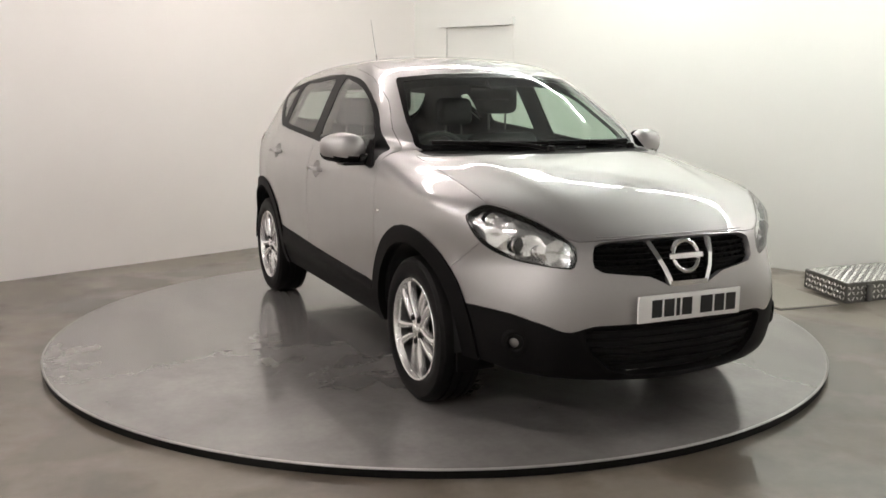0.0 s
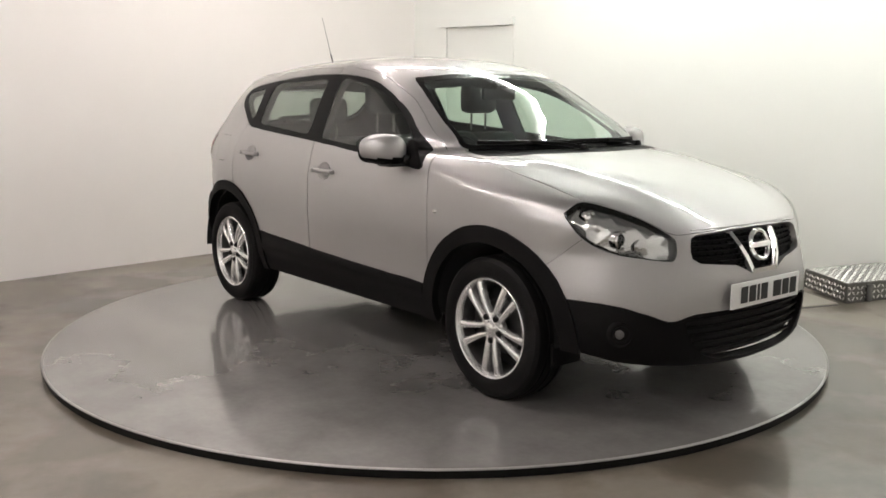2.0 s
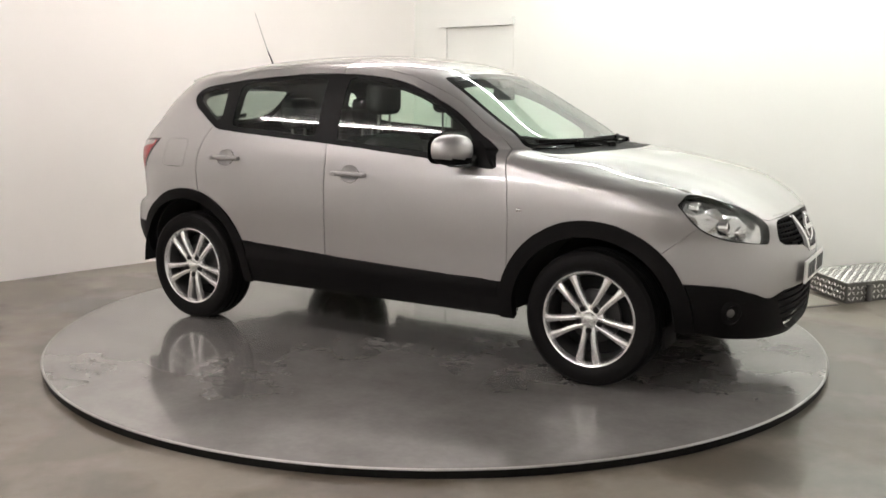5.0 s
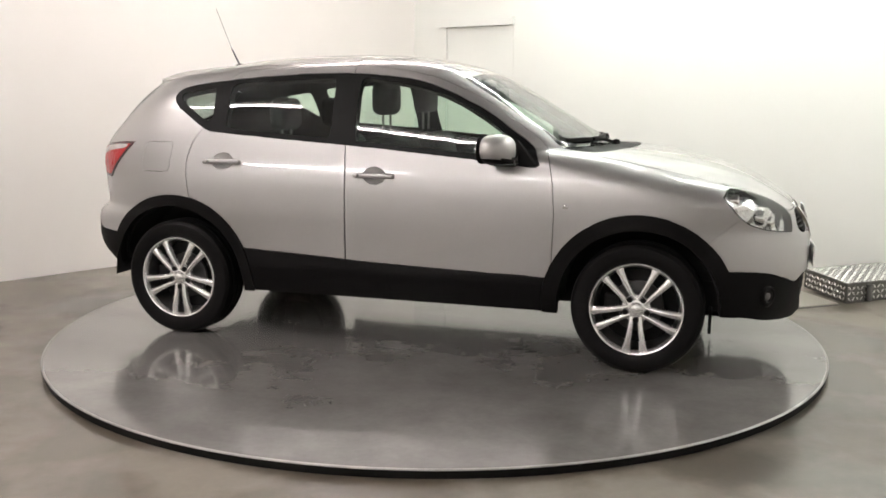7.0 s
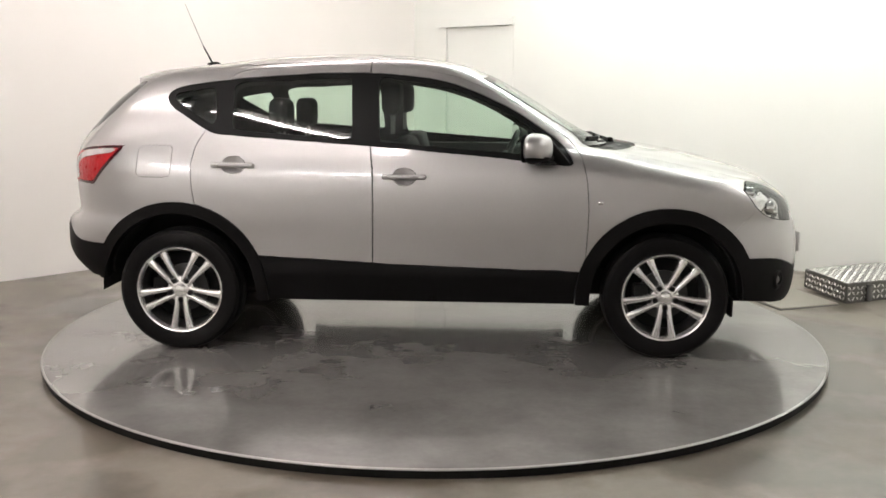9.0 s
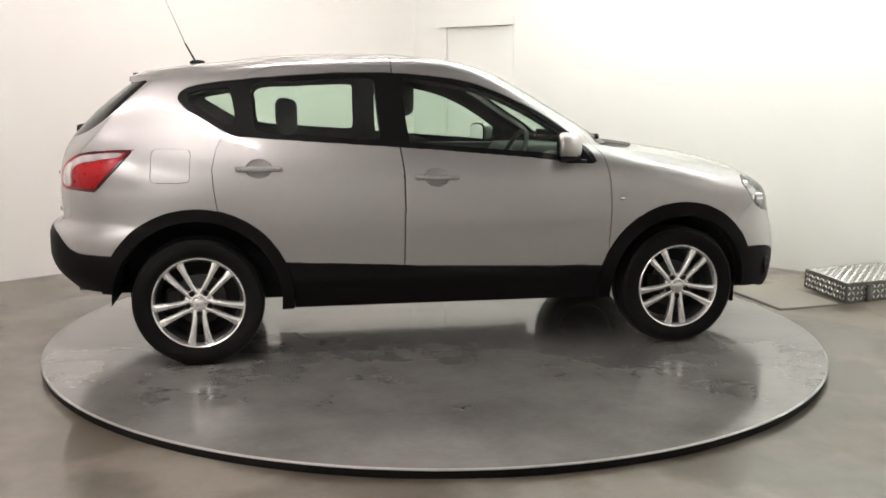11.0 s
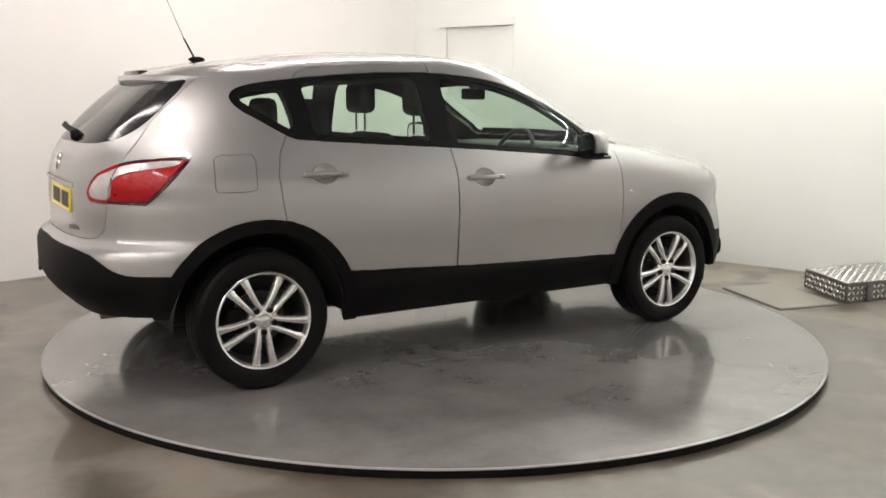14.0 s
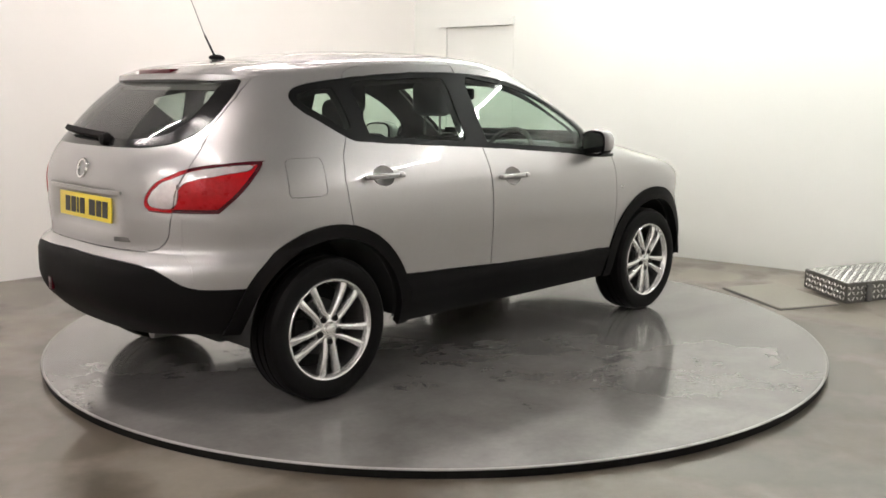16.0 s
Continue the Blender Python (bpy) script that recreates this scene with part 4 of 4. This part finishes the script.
wheel = build_wheel()
wheel.matrix_basis = pose(FRONT_AXLE, 0.860, HUB_Z)
for x, s in ((FRONT_AXLE, -1), (REAR_AXLE, -1), (REAR_AXLE, 1)):
    copy_thing(wheel, pose(x, s * 0.860, HUB_Z, 0, 0, 0 if s > 0 else 180))

for x, r in ((FRONT_AXLE, 0.409), (REAR_AXLE, 0.429)):
    for s in (-1, 1):
        bm = bmesh.new()
        rows = []
        for y in (0.50, 0.56, 0.70, 0.845):
            rows.append([bm.verts.new((x + r * math.cos(a), s * y, HUB_Z + r * math.sin(a))) for a in np.linspace(-0.02, math.pi + 0.02, 30)])
        for p, q in zip(rows, rows[1:]):
            for i in range(29):
                bm.faces.new((p[i], p[i + 1], q[i + 1], q[i]))
        bm.faces.new(rows[0])
        part("arch_liner", bm, DARK, car, "black wheel arch liner")

# ---- car: underside ----
bm = bmesh.new()
box(bm, -1.75, 1.72, -0.52, 0.52, 0.27, 0.44, 0.03)
box(bm, -0.85, 0.78, -0.80, 0.80, 0.30, 0.44, 0.02)
part("underbody", bm, DARK, car, "black underside")
bm = bmesh.new()
box(bm, 1.55, 1.95, -0.50, 0.50, 0.24, 0.42, 0.03)
part("engine_undertray", bm, BLACK_PLASTIC, car)
bm = bmesh.new()
box(bm, -2.0, -1.75, -0.55, 0.55, 0.36, 0.50, 0.04)
part("rear_undertray", bm, BLACK_PLASTIC, car)
for s in (-1, 1):
    bm = bmesh.new()
    box(bm, 1.615, 1.632, s * 0.72 - 0.09, s * 0.72 + 0.09, 0.225, 0.33, 0.005)
    part("wheel_deflector", bm, BLACK_PLASTIC, car, "small black air deflector")
for x in (FRONT_AXLE, REAR_AXLE):
    bm = bmesh.new()
    rod(bm, (x, -0.68, HUB_Z - 0.03), (x, 0.68, HUB_Z - 0.03), 0.04, seg=12)
    part("axle", bm, DARK, car)
bm = bmesh.new()
rod(bm, (-2.02, -0.42, 0.36), (-1.7, -0.42, 0.35), 0.028, seg=16)
part("exhaust_pipe", bm, STEEL, car, "steel exhaust tail pipe")


# ---- car: outside fittings ----
def nose_x(y, z):
    """x of the front of the shell at a height and a distance from the centreline."""
    f, w, n = float(NOSE(z)), float(SIDE(z)), float(POW_F(z))
    lf = float(CAP_F(z))
    return f - lf + lf * max(0.0, 1 - (abs(y) / w) ** n) ** (1 / n)


def tail_x(y, z):
    b, w, n = float(TAIL(z)), float(SIDE(z)), float(POW_R(z))
    lr = float(CAP_R(z))
    return b + lr - lr * max(0.0, 1 - (abs(y) / w) ** n) ** (1 / n)


def ribbon(bm, points, width, depth, up=Vector((0, 0, 1)), out=Vector((1, 0, 0))):
    """A flat bar with rectangular section along points."""
    rings = []
    for i, p in enumerate(points):
        p = Vector(p)
        t = (Vector(points[min(i + 1, len(points) - 1)]) - Vector(points[max(i - 1, 0)])).normalized()
        w = t.cross(out).normalized() * width / 2
        rings.append([bm.verts.new(p + a * w + b * out) for a, b in ((-1, 0), (-0.8, depth), (0.8, depth), (1, 0))])
    for p, q in zip(rings, rings[1:]):
        for i in range(4):
            bm.faces.new((p[i], p[(i + 1) % 4], q[(i + 1) % 4], q[i]))
    bm.faces.new(rings[0])
    bm.faces.new(list(reversed(rings[-1])))


grille = new("grille")
grille.parent = car
tagged(grille, "black slatted grille with chrome V and ring emblem")
for z, half in ((0.805, 0.385), (0.783, 0.39), (0.761, 0.392), (0.739, 0.395), (0.717, 0.39), (0.695, 0.25), (0.673, 0.15)):
    bm = bmesh.new()
    ribbon(bm, [(nose_x(y, z) - 0.035, y, z) for y in np.linspace(-half, half, 15)], 0.012, 0.012)
    part("slat", bm, BLACK_PLASTIC, grille)
for s in (-1, 1):
    for i in range(9):
        y = s * (0.04 + 0.042 * i)
        bm = bmesh.new()
        z0 = 0.71 if abs(y) > 0.16 else 0.65
        ribbon(bm, [(nose_x(y, z) - 0.042, y, z) for z in np.linspace(z0, 0.81, 5)], 0.006, 0.008)
        part("slat", bm, BLACK_PLASTIC, grille)
    bm = bmesh.new()
    ribbon(bm, [(nose_x(s * y, z) - 0.014, s * y, z) for y, z in ((0.157, 0.815), (0.138, 0.765), (0.115, 0.71), (0.088, 0.650))], 0.026, 0.018)
    part("chrome_bar", bm, CHROME, grille, "slanting chrome bar")
bm = bmesh.new()
ribbon(bm, [(nose_x(y, 0.648) - 0.012, y, 0.648) for y in (-0.092, -0.04, 0.04, 0.092)], 0.026, 0.016)
part("chrome_bar", bm, CHROME, grille, "chrome foot bar")
bm = bmesh.new()
ring_at = Matrix.Translation((nose_x(0, 0.752) - 0.004, 0, 0.752)) @ pose(0, 0, 0, 0, -16, 0) @ pose(0, 0, 0, 0, 0, -90)
lathe(bm, [(0.052, 0.0), (0.055, 0.010), (0.064, 0.014), (0.072, 0.010), (0.074, 0.0)], 40, ring_at)
box(bm, -0.085, 0.085, 0.002, 0.016, -0.013, 0.013, 0.004, ring_at)
part("emblem", bm, CHROME, grille, "chrome ring emblem with a cross bar")
bm = bmesh.new()
ribbon(bm, [(nose_x(y, 0.835) - 0.003, y, 0.834) for y in np.linspace(-0.37, 0.37, 11)], 0.010, 0.006)
part("grille_trim", bm, PAINT, grille)
for z, half in ((0.46, 0.43), (0.425, 0.43), (0.39, 0.41), (0.355, 0.38), (0.32, 0.34)):
    bm = bmesh.new()
    ribbon(bm, [(nose_x(y, z) - 0.03, y, z) for y in np.linspace(-half, half, 15)], 0.013, 0.012)
    part("lower_slat", bm, BLACK_PLASTIC, grille)


def number_plate(name, x, z, facing, mat, label, tilt):
    """A flat plate; its characters are plain dark bars."""
    plate = part(name, plate_mesh(0.26, 0.0555, 0.006), mat, car, label)
    plate.matrix_basis = Matrix.Translation((x, 0, z)) @ pose(0, 0, 0, 0, tilt, 0) @ pose(0, 0, 0, 0, 0, 0 if facing > 0 else 180)
    at = -0.195
    for k, w in enumerate((0.050, 0.050, 0.018, 0.050, 0.062, 0.050, 0.050)):
        at += 0.033 if k == 4 else 0
        bm = bmesh.new()
        box(bm, 0.0042, 0.0058, at, at + w, -0.036, 0.036, 0.0)
        part("character_bar", bm, INK, plate, "plain dark bar")
        at += w + 0.011
    return plate


def plate_mesh(half, high, thick):
    bm = bmesh.new()
    box(bm, -thick, 0.004, -half, half, -high, high, 0.003)
    return bm


number_plate("number_plate", 2.138, 0.555, 1, PLATE_WHITE, "white number plate with plain dark bars", 0)
number_plate("number_plate", -2.098, 0.888, -1, PLATE_YELLOW, "yellow number plate with plain dark bars", 3)

for s in (-1, 1):
    fog = new("fog_lamp")
    fog.parent = car
    tagged(fog, "small round fog lamp in black housing")
    at = Matrix.Translation((1.898, s * 0.680, 0.412)) @ pose(0, 0, 0, 0, 0, -90 + s * 38)
    bm = bmesh.new()
    lathe(bm, [(0.026, -0.004), (0.036, 0.008), (0.046, 0.008), (0.06, -0.004)], 28, at)
    part("fog_bezel", bm, BLACK_PLASTIC, fog)
    bm = bmesh.new()
    lathe(bm, [(0.001, 0.004), (0.014, 0.003), (0.024, -0.002), (0.027, -0.006)], 24, at)
    part("fog_lens", bm, STEEL, fog, "bright lens")
    # door mirror
    mirror = new("door_mirror")
    mirror.parent = car
    tagged(mirror, "silver door mirror on a black foot")
    bm = bmesh.new()
    bmesh.ops.create_uvsphere(bm, u_segments=32, v_segments=20, radius=1)
    for v in bm.verts:
        p = v.co.copy()
        q = Vector([math.copysign(abs(c) ** 0.72, c) for c in p])
        back = 0.045 if q.x < 0 else 0.098
        taper = 1 - 0.22 * max(0, q.y)
        v.co = Vector((0.541 + q.x * back * (1 - 0.25 * q.y * q.y) - 0.03 * q.y, s * (0.946 + q.y * 0.110), 1.124 + q.z * 0.080 * taper + 0.006 * q.y))
    for v in bm.verts:
        v.co.x = max(v.co.x, 0.506 - 0.028 * (abs(v.co.y) - 0.938) / 0.098)
    under = bm.copy()
    bmesh.ops.delete(under, geom=[f for f in under.faces if f.calc_center_median().z > 1.084], context="FACES")
    bmesh.ops.delete(bm, geom=[f for f in bm.faces if f.calc_center_median().z <= 1.084], context="FACES")
    part("mirror_cap", bm, PAINT, mirror, "silver mirror cap")
    part("mirror_underside", under, BLACK_PLASTIC, mirror, "black underside")
    bm = bmesh.new()
    vs = []
    for a in np.linspace(0, 2 * math.pi, 29)[:-1]:
        c, d = math.copysign(abs(math.cos(a)) ** 0.6, math.cos(a)), math.copysign(abs(math.sin(a)) ** 0.6, math.sin(a))
        vs.append(bm.verts.new((0.501 - 0.028 * c, s * (0.944 + 0.099 * c), 1.124 + 0.071 * d)))
    bm.faces.new(vs)
    r = bmesh.ops.inset_region(bm, faces=list(bm.faces), thickness=0.010, depth=-0.006)
    part("mirror_rim", bm, BLACK_PLASTIC, mirror)
    bm = bmesh.new()
    vs = []
    for a in np.linspace(0, 2 * math.pi, 29)[:-1]:
        c, d = math.copysign(abs(math.cos(a)) ** 0.6, math.cos(a)), math.copysign(abs(math.sin(a)) ** 0.6, math.sin(a))
        vs.append(bm.verts.new((0.497 - 0.025 * c, s * (0.944 + 0.088 * c), 1.124 + 0.060 * d)))
    bm.faces.new(vs)
    part("mirror_glass", bm, CHROME, mirror, "mirror glass", smooth=0)
    bm = bmesh.new()
    box(bm, 0.545, 0.66, s * 0.88 - 0.10, s * 0.88 + 0.10, 1.042, 1.062, 0.009)
    box(bm, 0.57, 0.655, s * 0.835 - 0.055, s * 0.835 + 0.055, 1.045, 1.10, 0.015)
    part("mirror_foot", bm, GLOSS_BLACK, mirror, "black foot")
    bm = bmesh.new()
    rows = []
    for i, q in enumerate(np.linspace(0, 1, 6)):
        z = 1.045 + 0.125 * q
        rows.append([bm.verts.new((x, s * (float(SIDE(z)) + 0.015 + d), z)) for x, d in ((0.58 - 0.0 * q, 0.0), (0.59, 0.010), (0.735 - 0.105 * q, 0.010), (0.745 - 0.105 * q, 0.0))])
    for p, q in zip(rows, rows[1:]):
        for i in range(3):
            bm.faces.new((p[i], p[i + 1], q[i + 1], q[i]))
    part("mirror_sail", bm, BLACK_PLASTIC, mirror)
    # small side lamp on the wing
    bm = bmesh.new()
    box(bm, 0.885, 0.913, s * 0.886 - 0.006, s * 0.886 + 0.006, 0.834, 0.852, 0.005)
    part("side_indicator", bm, SATIN, car, "small clear side lamp")
bm = bmesh.new()
box(bm, -0.008, 0.008, -0.018, 0.018, -0.03, 0.03, 0.004, Matrix.Translation((tail_x(0.2, 0.515) - 0.002, 0.2, 0.515)))
part("rear_fog_lamp", bm, DARK_RED, car, "small red rear fog lamp")

# spoiler over the rear window
bm = bmesh.new()
rows = []
for y in np.linspace(-0.605, 0.605, 25):
    q = 1 - (abs(y) / 0.605) ** 2.6
    top_x = tail_x(y, 1.548) + 0.02
    lip = tail_x(y, 1.49) - 0.012 - 0.032 * q
    base = tail_x(y, 1.45) + 0.01
    crown = 0.012 * q
    rows.append([bm.verts.new(p) for p in ((top_x + 0.05, y, 1.548), (top_x - 0.01, y, 1.540 + crown * 0.6), ((top_x + lip) / 2, y, 1.520 + crown), (lip, y, 1.488 + crown), (lip - 0.004, y, 1.462 + crown), (lip + 0.03, y, 1.444 + crown * 0.6), (base + 0.02, y, 1.425))])
for p, q in zip(rows, rows[1:]):
    for i in range(6):
        bm.faces.new((p[i], p[i + 1], q[i + 1], q[i]))
bm.faces.new(rows[0])
bm.faces.new(list(reversed(rows[-1])))
bmesh.ops.translate(bm, verts=bm.verts, vec=(0, 0, -0.014))
part("rear_spoiler", bm, PAINT, tailgate, "silver roof spoiler", smooth=40)
bm = bmesh.new()
box(bm, -1.728, -1.67, -0.15, 0.15, 1.480, 1.508, 0.006, None)
part("brake_light", bm, DARK_RED, tailgate, "dark red high brake light")

# aerial
bm = bmesh.new()
bmesh.ops.create_uvsphere(bm, u_segments=20, v_segments=10, radius=1, matrix=Matrix.Translation((-1.385, 0, 1.571)) @ Matrix.Diagonal((0.045, 0.02, 0.016, 1)))
aerial = part("aerial", bm, BLACK_PLASTIC, car, "black roof aerial with a thin rod")
bm = bmesh.new()
rod(bm, (-1.395, 0, 1.575), (-1.450, 0, 1.680), 0.0055, 0.0045)
part("aerial_base", bm, BLACK_PLASTIC, aerial)
bm = bmesh.new()
rod(bm, (-1.450, 0, 1.680), (-1.555, 0, 1.935), 0.0020, 0.0012)
part("aerial_rod", bm, STEEL, aerial)

# wipers
for y0, y1, z0, z1, sign in ((0.60, -0.02, 1.150, 1.155, 1), (0.02, -0.58, 1.150, 1.158, 1)):
    wiper = new("windscreen_wiper")
    wiper.parent = car
    tagged(wiper, "black windscreen wiper")
    ys = np.linspace(y0, y1, 9)
    bm = bmesh.new()
    ribbon(bm, [(nose_x(y, z0 + (z1 - z0) * k / 8) + 0.004, y, z0 + 0.004 + (z1 - z0) * k / 8) for k, y in enumerate(ys)], 0.022, 0.014)
    part("wiper_blade", bm, BLACK_PLASTIC, wiper)
    bm = bmesh.new()
    yp = y0 - 0.03
    ribbon(bm, [(nose_x(yp, 1.125) + 0.012, yp, 1.128), (nose_x(yp - 0.10, 1.14) + 0.020, yp - 0.10, 1.148), (nose_x(yp - 0.30, 1.152) + 0.018, yp - 0.30, 1.160)], 0.020, 0.012)
    part("wiper_arm", bm, BLACK_PLASTIC, wiper)
    bm = bmesh.new()
    lathe(bm, [(0.001, 0.03), (0.018, 0.026), (0.024, 0.0)], 16, Matrix.Translation((nose_x(yp, 1.12) + 0.0, yp, 1.118)) @ pose(0, 0, 0, 90))
    part("wiper_pivot", bm, BLACK_PLASTIC, wiper)
bm = bmesh.new()
ribbon(bm, [(tail_x(y, 1.20) - 0.004, y, 1.200 + 0.06 * (y + 0.1)) for y in np.linspace(-0.10, 0.36, 9)], 0.030, 0.018, out=Vector((-0.8, 0, 0.6)))
lathe(bm, [(0.001, 0.035), (0.024, 0.03), (0.032, 0.0)], 16, Matrix.Translation((tail_x(0, 1.19), -0.09, 1.192)) @ pose(0, 0, 0, 0, 0, 90))
part("rear_wiper", bm, BLACK_PLASTIC, tailgate, "black rear wiper")

# tailgate details: a handle ledge over the plate, an emblem and a name strip
bm = bmesh.new()
ribbon(bm, [(tail_x(y, 0.972) - 0.001, y, 0.972) for y in np.linspace(-0.36, 0.36, 11)], 0.020, 0.008, out=Vector((-1, 0, 0)))
part("handle_ledge", bm, PAINT, tailgate)
bm = bmesh.new()
lathe(bm, [(0.034, 0.0), (0.036, 0.006), (0.044, 0.008), (0.048, 0.0)], 28, Matrix.Translation((tail_x(0, 1.06) - 0.004, 0, 1.06)) @ pose(0, 0, 0, 0, 14, 0) @ pose(0, 0, 0, 0, 0, 90))
part("rear_emblem", bm, CHROME, tailgate, "small chrome ring emblem")
bm = bmesh.new()
box(bm, -0.002, 0.003, -0.09, 0.09, -0.010, 0.010, 0.001, Matrix.Translation((tail_x(0.40, 0.775), -0.40, 0.775)) @ pose(0, 0, 0, 0, 0, 20))
part("name_strip", bm, STEEL, tailgate, "plain chrome name strip")

# ---- car: cabin ----
def seat(x, y, z_back, width, recline, head_z, name="seat"):
    s = new(name)
    s.parent = car
    tagged(s, "dark grey cloth seat with headrest")
    bm = bmesh.new()
    box(bm, x - 0.02, x + 0.50, y - width / 2, y + width / 2, 0.52, 0.68, 0.05, seg=3)
    part("seat_cushion", bm, CLOTH, s)
    bm = bmesh.new()
    box(bm, -0.07, 0.07, y - width / 2, y + width / 2, 0.0, z_back - 0.60, 0.05, Matrix.Translation((x, 0, 0.60)) @ pose(0, 0, 0, 0, -recline, 0), 3)
    part("seat_back", bm, CLOTH, s)
    dx = -math.tan(radians(recline)) * (head_z - 0.60)
    bm = bmesh.new()
    box(bm, x + dx - 0.055, x + dx + 0.055, y - 0.13, y + 0.13, head_z - 0.095, head_z + 0.095, 0.045, seg=3)
    part("headrest", bm, CLOTH, s)
    for k in (-0.06, 0.06):
        bm = bmesh.new()
        rod(bm, (x + dx, y + k, head_z - 0.20), (x + dx, y + k, head_z - 0.05), 0.007, seg=8)
        part("headrest_post", bm, STEEL, s)


for y in (-0.37, 0.37):
    seat(-0.05, y, 1.17, 0.47, 14, 1.372)
    seat(-0.72, y, 1.13, 0.58, 14, 1.275)
bm = bmesh.new()
box(bm, 0.50, 0.98, -0.68, 0.68, 0.78, 1.085, 0.07, seg=3)
box(bm, 0.44, 0.72, -0.57, -0.18, 0.95, 1.115, 0.05, seg=3)
part("dashboard", bm, TRIM, car, "dark grey dashboard")
bm = bmesh.new()
wheel_at = Matrix.Translation((0.40, -0.37, 1.02)) @ pose(0, 0, 0, 0, 0, -90) @ pose(0, 0, 0, -25)
lathe(bm, [(0.186 + 0.014 * math.cos(a), 0.014 * math.sin(a)) for a in np.linspace(0, 2 * math.pi, 9)[:-1]], 40, wheel_at, True)
box(bm, -0.18, 0.18, -0.012, 0.012, -0.02, 0.02, 0.006, wheel_at)
box(bm, -0.07, 0.07, -0.03, 0.02, -0.09, 0.06, 0.02, wheel_at)
part("steering_wheel", bm, TRIM, car, "black steering wheel")
bm = bmesh.new()
box(bm, -0.88, 0.80, -0.74, 0.74, 0.42, 0.52, 0.02)
part("cabin_floor", bm, TRIM, car)
bm = bmesh.new()
box(bm, -1.80, -0.95, -0.66, 0.66, 0.80, 1.06, 0.03)
part("parcel_shelf", bm, TRIM, car, "dark luggage cover")
for s in (-1, 1):
    bm = bmesh.new()
    box(bm, -0.86, 0.76, s * 0.775 - 0.025, s * 0.775 + 0.025, 0.45, 1.07, 0.02)
    part("door_lining", bm, TRIM, car)
bm = bmesh.new()
box(bm, 0.35, 0.375, -0.125, 0.125, 1.365, 1.435, 0.012, None)
rod(bm, (0.37, 0, 1.42), (0.325, 0, 1.472), 0.012, seg=10)
part("rear_view_mirror", bm, BLACK_PLASTIC, car, "black rear-view mirror")
panel("roof_lining", "roof", LINING, car, "pale roof lining", both=True, out=-0.035, gap=0, lip=0)


# ---- lights ----
IN_L = Vector((-DIR_L.y, DIR_L.x, 0)) * -1 if Vector((-DIR_L.y, DIR_L.x, 0)).y > 0 else Vector((-DIR_L.y, DIR_L.x, 0))
IN_R = Vector((DIR_R.y, -DIR_R.x, 0))
for at, along, length, glow, tubes in (
        (CORNER + DIR_L * 2.4 + IN_L * 1.9, DIR_L, 2.4, TUBE_PINK, (-0.045, 0.045)),
        (Vector((1.15, 1.95, 0)), DIR_R, 2.0, TUBE_GREEN, (0.0,)),
        (Vector((2.85, 0.5, 0)), DIR_R, 2.0, TUBE_GREEN, (0.0,)),
        (Vector((-3.07, -0.92, 0)), DIR_R, 2.0, TUBE, (0.0,)),
        (Vector((-1.33, -2.40, 0)), DIR_R, 2.0, TUBE, (0.0,)),
        (Vector((4.55, -0.96, 0)), DIR_R, 2.0, TUBE_DIM, (0.0,)),
        # the last two battens are unseen fill, added behind the camera
        (Vector((-4.1, -4.3, 0)), DIR_R, 2.0, TUBE_FILL, (0.0,)),
        (Vector((-1.8, -6.3, 0)), DIR_R, 2.0, TUBE_FILL, (0.0,))):
    batten(Vector((at.x, at.y, HEIGHT - 0.07)), along, length, glow, tubes)


# ---- movement ----
def motions():
    steps = [0.1 * i for i in range(161)]
    walk(turntable, [(t, pose(0, 0, 0, 0, 0, spin(t))) for t in steps])
    walk(car, [(t, pose(0, 0, 0, 0, 0, spin(t)) @ pose(0, CAR_OFFSET, 0)) for t in steps])


motions()
